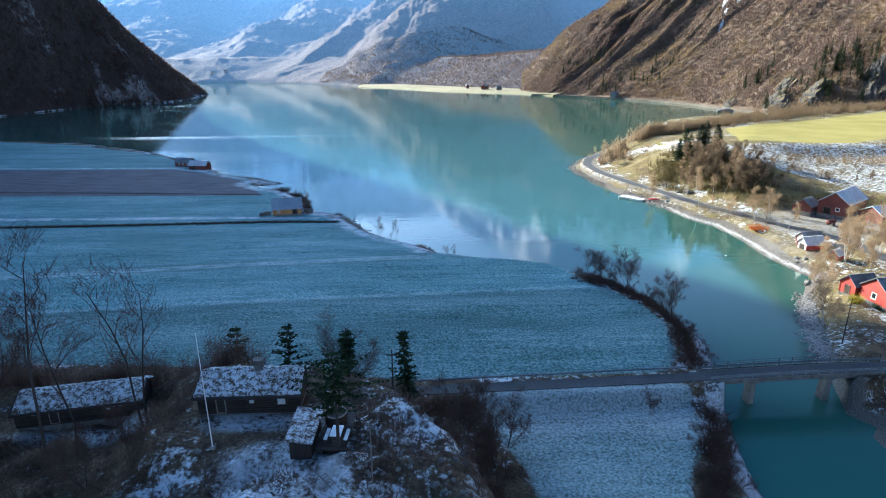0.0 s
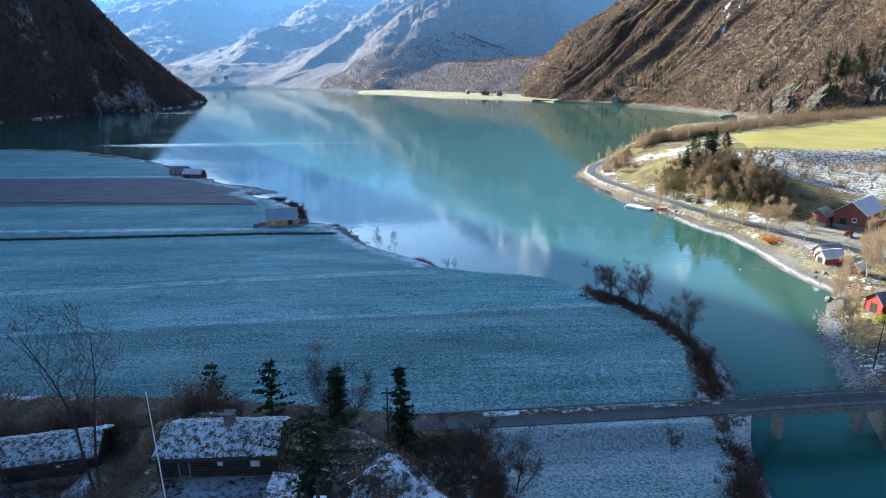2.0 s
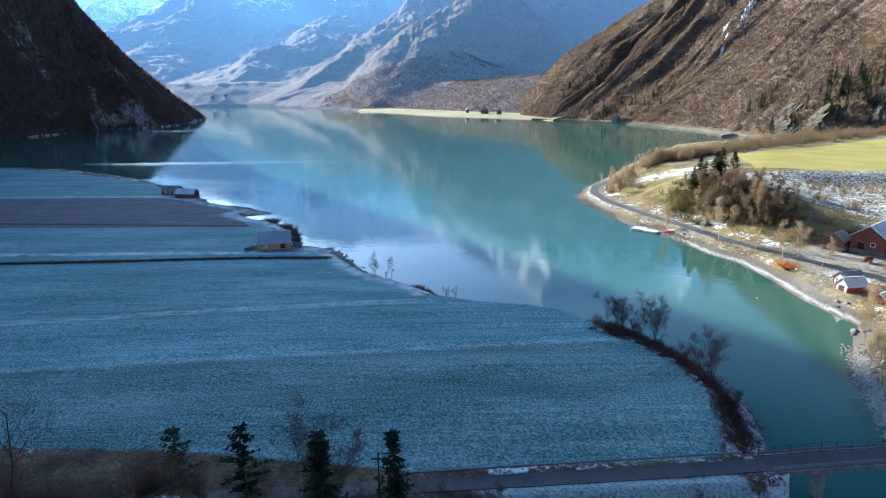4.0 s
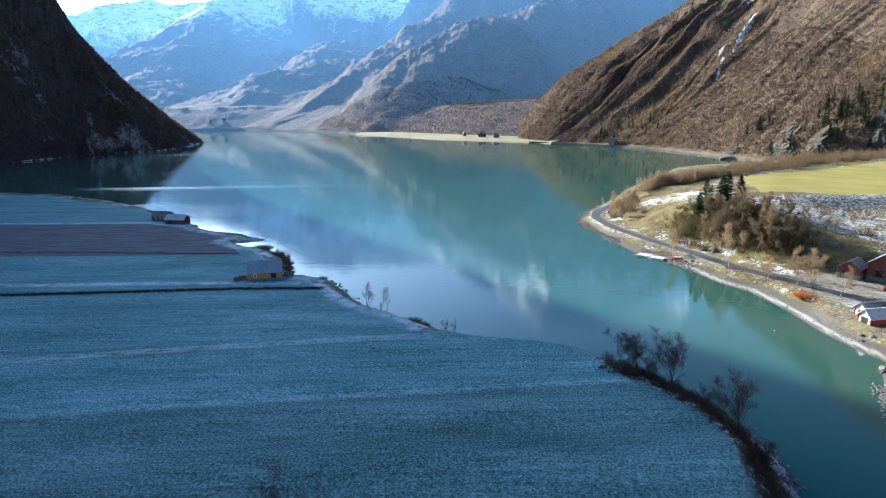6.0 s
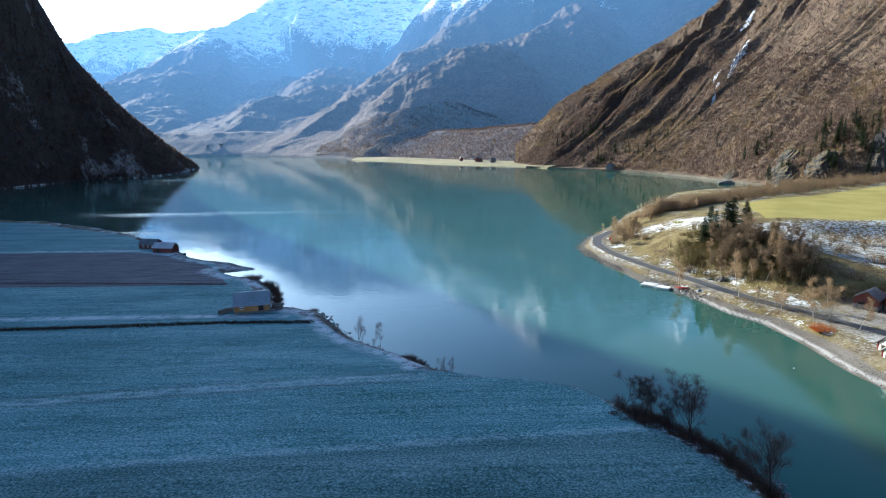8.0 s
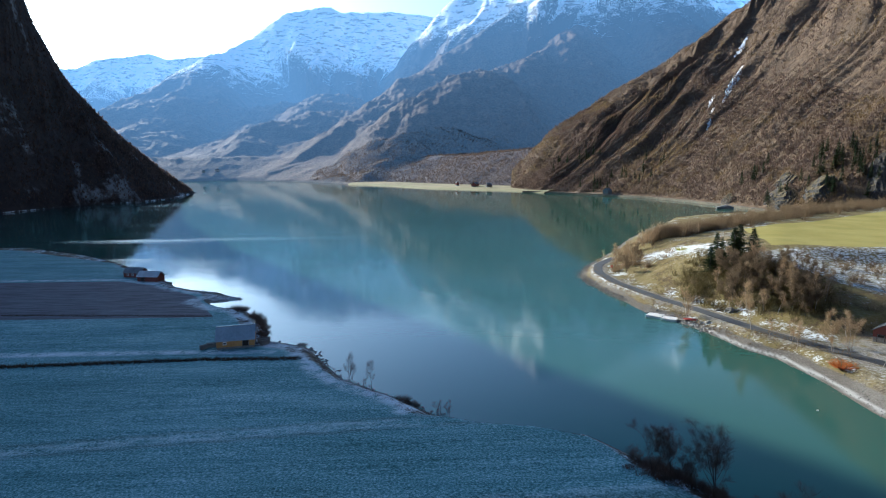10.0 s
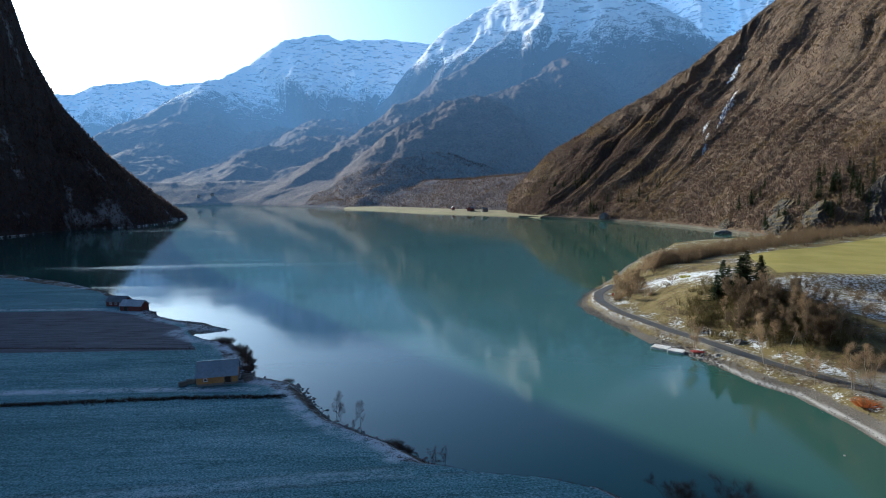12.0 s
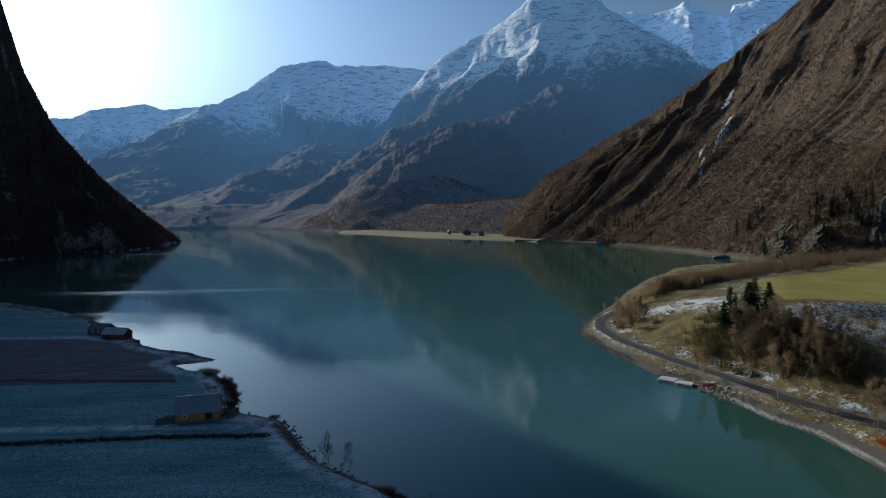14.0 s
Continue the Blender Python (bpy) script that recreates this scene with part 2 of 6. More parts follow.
n_tuft = noise_tex(t, 1.1, 5, 0.7, pos)
snowy = step(t, calc(t, "ADD", calc(t, "MULTIPLY", n_tuft, 0.55), calc(t, "ADD", calc(t, "MULTIPLY", n_fine, 0.25), calc(t, "MULTIPLY_ADD", attr(t, "snow"), 0.20, calc(t, "MULTIPLY_ADD", n_mid, 0.2, -0.125)))), 0.515, 0.64)
scrub_snow = mix(t, snowy, scrub, (0.72, 0.76, 0.80))
gravel = ramp(t, noise_tex(t, 5.0, 5, 0.75, pos), [(0.3, (0.06, 0.052, 0.045)), (0.55, (0.145, 0.13, 0.11)), (0.75, (0.30, 0.275, 0.24))])
grass = ramp(t, calc(t, "ADD", calc(t, "MULTIPLY", n_fine, 0.3), calc(t, "MULTIPLY", n_big, 0.7)), [(0.35, (0.25, 0.222, 0.045)), (0.6, (0.35, 0.305, 0.085))])
plough = ramp(t, calc(t, "ADD", calc(t, "MULTIPLY", n_fine, 0.4), calc(t, "MULTIPLY", rows_v, 0.6)), [(0.36, (0.05, 0.043, 0.045)), (0.66, (0.23, 0.22, 0.25))])
edge = calc(t, "MULTIPLY_ADD", n_mid, 1.6, -0.8)


def cover(t, name, width=0.5):
    return step(t, calc(t, "ADD", attr(t, name), edge), -width, width)


dry = ramp(t, calc(t, "ADD", calc(t, "MULTIPLY", n_fine, 0.35), calc(t, "ADD", calc(t, "MULTIPLY", n_tuft, 0.25), calc(t, "MULTIPLY", noise_tex(t, 0.14, 5, 0.65, pos), 0.4))), [(0.38, (0.03, 0.023, 0.013)), (0.46, (0.12, 0.088, 0.042)), (0.505, (0.18, 0.15, 0.045)), (0.55, (0.21, 0.165, 0.07)), (0.63, (0.31, 0.26, 0.17))])
c = mix(t, cover(t, "field"), mix(t, attr(t, "dry"), scrub_snow, mix(t, snowy, dry, (0.72, 0.76, 0.80))), frost)
c = mix(t, calc(t, "MULTIPLY", calc(t, "MULTIPLY", attr(t, "south"), cover(t, "field")), 0.5), c, ramp(t, frost_f, [(0.42, (0.025, 0.055, 0.045)), (0.62, (0.25, 0.315, 0.30))]))
c = mix(t, cover(t, "plough"), c, plough)
c = mix(t, cover(t, "green"), c, grass)
c = mix(t, cover(t, "gravel"), c, gravel)
c = mix(t, calc(t, "MULTIPLY", attr(t, "rim"), 0.5), c, (0.75, 0.75, 0.74))
c = mix(t, calc(t, "MULTIPLY", attr(t, "court"), step(t, calc(t, "ADD", calc(t, "MULTIPLY", n_tuft, 0.5), calc(t, "MULTIPLY", n_mid, 0.5)), 0.36, 0.56)), c, ramp(t, n_fine, [(0.3, (0.17, 0.155, 0.13)), (0.7, (0.42, 0.405, 0.38))]))
c = mix(t, calc(t, "MULTIPLY", attr(t, "lane"), step(t, calc(t, "ADD", calc(t, "MULTIPLY", n_fine, 0.5), calc(t, "MULTIPLY", n_mid, 0.5)), 0.40, 0.56)), c, (0.66, 0.70, 0.74))
col(t, p, c)
p.inputs["Roughness"].default_value = 0.9
p.inputs["Specular IOR Level"].default_value = 0.2
bump(t, p, calc(t, "ADD", n_fine, n_mid), 0.7, 0.25)
lane_in = np.where(SL > SR, SL, -9.0)
lane = smooth(lane_in, 2.2, 3.4) * (1 - smooth(lane_in, 5.0, 7.5)) * smooth(GY, 124, 132) * (1 - smooth(GY, 262, 275)) * 0.85
lane = np.maximum(lane, 0.75 * (1 - smooth(np.hypot((GX + 14) / 5.5, (GY - 35.0) / 1.3), 0.6, 1.15)))
lane = np.maximum(lane, 0.7 * (1 - smooth(np.hypot((GX + 29) / 7, (GY - 37.6) / 1.2), 0.6, 1.15)))
lane = np.maximum(lane, 0.7 * (1 - smooth(np.hypot((GX + 11) / 5, (GY - 29.5) / 3.2), 0.5, 1.2)))
lane = np.maximum(lane, 0.6 * (1 - smooth(np.hypot((GX + 1) / 3, (GY - 44) / 6), 0.5, 1.2)))
lane = np.maximum(lane, 0.8 * (1 - smooth(np.hypot((GX + 66) / 10, (GY - 226) / 4), 0.6, 1.0)))
lane = np.maximum(lane, 1.0 * (1 - smooth(np.hypot((GX + 2.6) / 3.2, (GY - 129.5) / 2.6), 0.5, 1.1)))
for _line in ([(-400, 260), (-118, 257.5), (-98, 247)], [(-400, 168.5), (-60, 167.5), (-36, 166)]):
    lane = np.maximum(lane, 0.9 * (1 - smooth(line_distance(GX, GY, _line)[0], 0.9, 1.9)))
lane = np.maximum(lane, 0.95 * smooth(lane_in, 0.2, 0.7) * (1 - smooth(lane_in, 2.2, 3.6)) * (GX > 30) * smooth(GY, 40, 46) * (1 - smooth(GY, 104, 112)))
lane = np.maximum(lane, 0.9 * smooth(DR, 1.7, 1.95) * (1 - smooth(DR, 2.3, 2.9)) * (1 - smooth(SR, 6.0, 8.0)) * (GX > 60) * smooth(GY, 205, 220))
court = 0.9 * (1 - smooth(np.hypot((GX - 112) / 26, (GY - 148) / 17), 0.7, 1.1)) * smooth(GX, 88, 94)
court = np.maximum(court, 0.8 * (1 - smooth(DR, 2.4, 4.6)) * smooth(GX, 62, 66))
court = np.maximum(court, 0.35 * (1 - smooth(np.hypot((GX - 90) / 8, (GY - 131) / 13), 0.6, 1.1)))
south = 1 - smooth(GY - SOUTH_LINE(GX), -0.5, 0.9)
track = np.minimum(np.abs(GY - SOUTH_LINE(GX) - 25.4 - 0.03 * GX), np.abs(GY - SOUTH_LINE(GX) - 27.0 - 0.03 * GX))
south = south + 1.3 * smooth(track, 0.6, 1.0) * (1 - smooth(track, 1.3, 2.2)) * (0.8 + 0.5 * fbm(GX / 7, GY / 7, 3, 23))
lane = np.maximum(lane, 0.42 * (1 - smooth(track, 0.3, 0.8)) * smooth(FLD, 0, 2) * (GX < 0))
lane = np.maximum(lane, 0.33 * (1 - smooth(np.abs(GY - SOUTH_LINE(GX) - 0.9), 0.3, 1.0)) * smooth(FLD, 0, 2) * (GX < 45))
snow = np.clip(0.62 + 0.7 * fbm(GX / 9, GY / 9, 3, 5), 0, 1) * np.where(GX < 50, 1.0, 0.85)
snow = snow * (1 - 0.45 * smooth(-GX, 19, 25) * smooth(55 - GY, 0, 8))
snow = np.maximum(snow, 1.15 * np.exp(-(((GX + 1) / 6) ** 2 + ((GY - 37) / 8) ** 2)))
sunny = smooth(GX - 60, 0, 6) * (1 - smooth(GX, 104, 122)) * smooth(GY, 150, 165)
snow = snow * (1 - 0.45 * sunny)
snow = snow * (1 - 0.85 * smooth(GY, 43, 47) * (1 - smooth(GY, 68, 74)) * smooth(-GX, 7, 13))
snow = np.maximum(snow, 0.92 * smooth(GX + 0.6 * (GY - 190), 116, 124) * smooth(GY, 150, 170) * (1 - smooth(GY, 232, 240)))
snow = np.maximum(snow, 1.15 * np.exp(-(((GX - 97) / 9) ** 2 + ((GY - 136) / 14) ** 2)))
snow = np.maximum(snow, np.clip(1.5 * np.exp(-(((GX - 104) / 20) ** 2 + ((GY - 256) / 24) ** 2)) + 0.55 * fbm(GX / 5, GY / 5, 3, 17), 0, 1.25) * smooth(GX, 78, 86) * smooth(GY, 215, 235))
snow = np.maximum(snow, 1.1 * smooth(DR, 2.6, 4.0) * (1 - smooth(DR, 8, 13)) * smooth(GX, 68, 72) * smooth(GY, 120, 135) * (0.6 + 0.7 * fbm(GX / 4, GY / 4, 3, 19)))
ground = grid_mesh("ground", np.stack([GX, GY, GH], -1), m_ground, {
    "field": np.clip(FLD, -6, 6), "green": np.clip(GRN, -6, 6),
    "plough": np.clip(np.minimum(FLD, poly_distance(GX, GY, [(-400, 205), (-61, 199), (-75, 225), (-96, 244), (-115, 254), (-400, 256)])), -6, 6),
    "gravel": np.clip(np.where(SR > -8, np.where(GY > 108, 3.0 + 1.0 * smooth(GY, 112, 120) * (1 - smooth(GY, 165, 190)) + 0.9 * fbm(GX / 5, GY / 5, 3, 29), 2.2) - SR, -6.0), -6, 6), "snow": snow, "lane": lane, "court": court, "south": south, "meadow": smooth(poly_distance(GX, GY, MEADOW), -2, 1) * (0.5 + 0.5 * smooth(GY + 2.5 * fbm(GX / 4, GY / 4, 3, 8), 54, 58)),
    "dry": smooth(GX, 50, 62) * smooth(GY, 80, 95), "rim": smooth(SR, 0.5, 0.9) * (1 - smooth(SR, 1.3, 1.8)) * smooth(GY, 112, 118) * (1 - smooth(GY, 192, 200))})
tagged(ground, "frosted farmland, scrubby banks and stony lake shore", "ground", kind="structure")

# ---- water ----
m_water, t, p = mat("glacial_lake_water")
pos = coords(t)
p.inputs["Base Color"].default_value = (0.049, 0.112, 0.090, 1)
p.inputs["IOR"].default_value = 1.33
p.inputs["Specular IOR Level"].default_value = 0.75
ripple = calc(t, "ADD", noise_tex(t, 0.5, 3, 0.6, stretch(t, pos, (0.6, 1.2, 1))), calc(t, "MULTIPLY", noise_tex(t, 0.06, 2, 0.5, pos), 1.5))
calm = noise_tex(t, 0.012, 3, 0.5, stretch(t, pos, (0.35, 1.6, 1), 0.15))
breeze = ramp(t, noise_tex(t, 0.006, 4, 0.5, stretch(t, pos, (0.35, 3.4, 1), -0.08)), [(0.60, 0.0), (0.68, 1.0)])
t.links.new(calc(t, "ADD", ramp(t, calm, [(0.42, 0.03), (0.62, 0.09)]), calc(t, "MULTIPLY", breeze, 0.16)), p.inputs["Roughness"])
bump(t, p, ripple, 0.06, 0.25)
water_pts = np.stack(np.meshgrid(axis((-4800, 4800, 1200)), axis((-4800, 4800, 1200))) + [np.zeros((9, 9))], -1)
water = tagged(grid_mesh("water", water_pts, m_water), "milky turquoise glacial lake, calm with faint ripples", "lake", kind="structure")


# ---- mountains ----
def mountain_mat(name, wood_a, wood_b, rock, line, band, low_snow=0.0, mixed=1.0, relief=3.5, haze_glow=0.0, shore=False, far=False):
    """Bare birch woods low down, rock above, snow over the snow line where the slope can hold it."""
    m, t, p = mat(name)
    pos = coords(t)
    geo = t.nodes.new("ShaderNodeNewGeometry")
    sep = nd(t, "ShaderNodeSeparateXYZ", {0: pos}).outputs
    height = calc(t, "SUBTRACT", sep["Z"], attr(t, "snowline")) if far else sep["Z"]
    nz = nd(t, "ShaderNodeSeparateXYZ", {0: geo.outputs["Normal"]}).outputs["Z"]
    fine, mid, big = noise_tex(t, 0.16, 7, 0.72, pos), noise_tex(t, 0.03, 6, 0.62, pos), noise_tex(t, 0.006, 5, 0.55, pos)
    c = mix(t, ramp(t, calc(t, "ADD", calc(t, "MULTIPLY", fine, 0.65), calc(t, "MULTIPLY", mid, 0.35)), [(0.40, 0.0), (0.60, 1.0)]), wood_a, wood_b)
    rocky = step(t, calc(t, "ADD", calc(t, "MULTIPLY", mid, 0.7), calc(t, "MULTIPLY", nz, -0.35)), 0.10, 0.22)
    high = step(t, calc(t, "MULTIPLY_ADD", big, 400.0, height), line - 100, line + 250)
    c = mix(t, calc(t, "MAXIMUM", calc(t, "MULTIPLY", rocky, 0.45), high), c, mix(t, fine, rock, tuple(v * 1.8 for v in rock)))
    hold = calc(t, "ADD", calc(t, "MULTIPLY", calc(t, "SUBTRACT", mid, 0.5), 900.0 * mixed), calc(t, "MULTIPLY", calc(t, "SUBTRACT", fine, 0.5), (2200.0 if far else 700.0) * mixed))
    hold = calc(t, "ADD", hold, calc(t, "MULTIPLY_ADD", nz, 260.0, -160.0))
    s = step(t, calc(t, "ADD", hold, height), line, line + band)
    ledge = noise_tex(t, 0.045, 8, 0.75, stretch(t, pos, (0.35, 0.35, 1.1)))
    s = calc(t, "MULTIPLY", s, calc(t, "SUBTRACT", 1.0, calc(t, "MULTIPLY", step(t, ledge, 0.51, 0.60), 0.75)))
    if low_snow:
        s = calc(t, "MAXIMUM", s, calc(t, "MULTIPLY", step(t, calc(t, "ADD", calc(t, "MULTIPLY", noise_tex(t, 0.02, 5, 0.6, stretch(t, pos, (1.0, 1.0, 0.35))), 0.75), calc(t, "MULTIPLY", fine, 0.25)), 0.545, 0.635), low_snow))
    if shore:
        s = calc(t, "MAXIMUM", s, calc(t, "MULTIPLY", step(t, sep["Z"], 0.1, 0.4), calc(t, "MULTIPLY", calc(t, "SUBTRACT", 1.0, step(t, sep["Z"], 0.9, 2.0)), calc(t, "MULTIPLY", step(t, fine, 0.42, 0.56), step(t, mid, 0.44, 0.54)))))
    c = mix(t, s, c, (0.90, 0.91, 0.92))
    col(t, p, c)
    if far:  # bluish haze painted in as emission, stronger farther off
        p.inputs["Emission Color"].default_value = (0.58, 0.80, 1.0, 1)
        t.links.new(calc(t, "MULTIPLY", step(t, sep["Y"], 300, 4400), 3.0 * haze_glow), p.inputs["Emission Strength"])
    p.inputs["Roughness"].default_value = 0.95
    p.inputs["Specular IOR Level"].default_value = 0.1
    bump(t, p, calc(t, "ADD", fine, calc(t, "MULTIPLY", mid, 0.4)), 0.9, relief)
    return m


EYE = (0.6, 30.0, 45.9)


def sight(az, el, r):
    a = radians(az)
    return (EYE[0] + r * math.sin(a), EYE[1] + r * math.cos(a), EYE[2] + r * math.tan(radians(el)))


def loft(name, foot, crest, n_v, n_u, material, rough, gully, seed, back=0.5, power=1.0, fold=26.0):
    """A mountainside between its foot and its crest, with a far side that falls away again."""
    def spread(pts, n):
        pts = np.array(pts, float)
        s = np.r_[0, np.cumsum(np.linalg.norm(np.diff(pts, axis=0), axis=1))]
        k = np.linspace(0, 1, len(pts))
        q = np.linspace(0, 1, n)
        return np.stack([np.interp(q, k, pts[:, i]) for i in range(3)], -1), np.interp(q, k, s)
    F, _ = spread([(x, y, -4.0) for x, y in foot], n_v)
    C, run = spread(crest, n_v)
    u = np.linspace(0, 1, n_u)[:, None, None]
    P = F[None] * (1 - u) + C[None] * u
    P[..., 2] = F[None, :, 2] + (C[None, :, 2] - F[None, :, 2]) * u[..., 0] ** power
    nb = n_u // 3
    ub = np.linspace(0, 1, nb + 1)[1:, None, None]
    away = (C - F)
    away[:, 2] = 0
    B = C[None] + away[None] * ub * back
    B[..., 2] = C[None, :, 2] * (1 - 0.9 * ub[..., 0])
    P = np.concatenate([P, B])
    U = np.concatenate([u[..., 0].repeat(n_v, 1), 1 + ub[..., 0].repeat(n_v, 1)])
    S = np.broadcast_to(run[None], U.shape)
    top = np.broadcast_to(C[None, :, 2], U.shape)
    swell = np.sin(np.clip(U, 0, 2) * math.pi / 2) ** 0.7
    edge = np.where(U > 1, 0.12, 1 - 0.88 * smooth(U, 0.7, 1.0))
    g = fbm(S / fold + 1.2 * fbm(P[..., 0] / 140, P[..., 1] / 140, 3, seed + 50), U * 2.2 + S / 900, 4, seed, True)
    r = fbm(P[..., 0] / 210, P[..., 1] / 210 + P[..., 2] / 220, 4, seed + 7)
    small = fbm(P[..., 0] / 14, (P[..., 1] + P[..., 2]) / 14, 3, seed + 21)
    crag = fbm((P[..., 0] + 0.5 * P[..., 2]) / 75, (P[..., 1] + 0.3 * P[..., 2]) / 75, 4, seed + 33, True)
    gully = gully * (0.3 + 0.7 * smooth(S, 120, 420))
    lift = (gully * g + rough * r) * swell * edge * np.minimum(1, top / (7.0 * rough)) + (0.045 * small + 0.16 * crag * np.minimum(1, top / 300)) * rough * swell
    P[..., 2] += lift
    return grid_mesh(name, P, material)


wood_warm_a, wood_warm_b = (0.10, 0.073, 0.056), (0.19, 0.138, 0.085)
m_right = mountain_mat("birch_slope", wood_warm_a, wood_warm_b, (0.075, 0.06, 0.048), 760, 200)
# same bare woods darkened: the slope's shade is put into its base colours
m_left = mountain_mat("shade_toned_slope", (0.034, 0.025, 0.022), (0.088, 0.061, 0.05), (0.06, 0.055, 0.055), 900, 200, 0.32, 1.0, 3.5, 0.0, True)
m_massif = mountain_mat("far_massif_hazed", (0.075, 0.058, 0.05), (0.185, 0.135, 0.098), (0.06, 0.06, 0.065), 0, 60, 0.0, 0.24, 3.5, 0.064, False, True)

STRUCT = []
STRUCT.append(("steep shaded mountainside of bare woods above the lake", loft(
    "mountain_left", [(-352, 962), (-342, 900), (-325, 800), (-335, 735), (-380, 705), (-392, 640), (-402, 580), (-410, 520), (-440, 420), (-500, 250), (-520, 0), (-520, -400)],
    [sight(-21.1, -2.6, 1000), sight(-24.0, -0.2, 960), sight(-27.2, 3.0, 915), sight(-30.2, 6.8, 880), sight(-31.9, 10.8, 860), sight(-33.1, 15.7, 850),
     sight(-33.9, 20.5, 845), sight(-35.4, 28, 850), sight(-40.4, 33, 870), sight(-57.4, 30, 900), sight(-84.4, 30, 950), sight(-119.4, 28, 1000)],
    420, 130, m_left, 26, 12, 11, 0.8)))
STRUCT.append(("sunlit mountainside of bare birch woods and gullies", loft(
    "mountain_right", [(140, 925), (145, 908), (150, 890), (156, 870), (170, 850), (200, 815), (245, 752), (272, 690), (285, 630), (292, 556), (296, 492), (350, 440), (450, 380), (520, 200), (560, -200)],
    [sight(9.0, -1.0, 1010), sight(13.0, 3.0, 1050), sight(18.0, 6.1, 1080), sight(23.5, 9.0, 1120), sight(29.2, 12.6, 1170), sight(34, 16.2, 1200), sight(41, 21, 1200),
     sight(48, 25, 1150), sight(55, 27, 1100), sight(63, 28, 1080), sight(72, 29, 1050), sight(80, 30, 1050), sight(92, 30, 1050), sight(105, 30, 1050), sight(125, 30, 1050)],
    760, 260, m_right, 40, 30, 31, 0.6, 1.12, 90)))

# ---- the far massif: ridges with falling flanks, seen across the lake ----
FAR_SHORE = [(-4800, 1750), (-720, 1560), (-628, 1564), (-497, 1606), (-316, 1459), (-200, 1330), (-146, 1238), (-88, 1248), (-33, 1196), (17, 1126), (57, 1076), (127, 1006),
             (196, 941), (230, 900), (4800, 900), (4800, 6500), (-4800, 6500)]
# crest line, steepness of the flanks, height of the snow line
RIDGES = [
    ([(-3900, 3100, 600), (-2700, 3850, 650), (-2442, 4045, 664), (-2305, 4126, 678), (-2217, 4174, 740), (-1904, 4327, 805), (-1804, 4370, 782), (-1500, 4484, 813), (-900, 4600, 830)], 0.62, 470),
    ([(-1115, 3347, 616), (-981, 3598, 762), (-788, 3645, 902), (-521, 3693, 952), (-453, 3702, 920), (-280, 3719, 934), (56, 3730, 919), (700, 3800, 900)], 0.66, 500),
    ([(-1115, 3347, 616), (-1130, 3130, 505), (-1094, 2716, 329), (-1075, 2397, 206), (-1000, 2100, 110), (-880, 1850, 30)], 0.55, 560),
    ([(866, 2903, 1075), (626, 2964, 1086), (488, 2990, 991), (147, 3026, 813), (-41, 3030, 627), (-114, 3028, 512), (-230, 3000, 380), (-420, 2900, 250)], 0.95, 610),
    ([(866, 2903, 1075), (893, 2684, 887), (941, 2561, 753), (972, 2388, 654), (999, 2212, 542), (1007, 1986, 377), (1000, 1700, 200)], 0.85, 660),
    ([(800, 2890, 1070), (740, 2855, 1010), (550, 2725, 818), (344, 2557, 635), (160, 2375, 457), (-95, 2028, 251), (-223, 1816, 152), (-355, 1641, 48), (-428, 1572, 10)], 0.80, 660),
    ([(640, 2420, 560), (567, 2259, 483), (327, 2003, 346), (123, 1826, 274), (-44, 1579, 153), (-121, 1425, 55), (-165, 1350, 12)], 0.85, 900),
    ([(-370, 2700, 330), (-370, 2300, 224), (-537, 2112, 164), (-601, 1937, 85), (-673, 1753, 12)], 0.55, 900),
    ([(-628, 2900, 330), (-628, 2656, 251), (-653, 2235, 133), (-760, 1960, 49), (-800, 1800, 17)], 0.55, 900),
    ([(1200, 3950, 1330), (1358, 4005, 1373), (1598, 3914, 1322), (1758, 3844, 1357), (1850, 3801, 1398), (2030, 3707, 1262), (2056, 3693, 1346), (2320, 3531, 1312), (3000, 3200, 1250)], 0.9, 560),
]


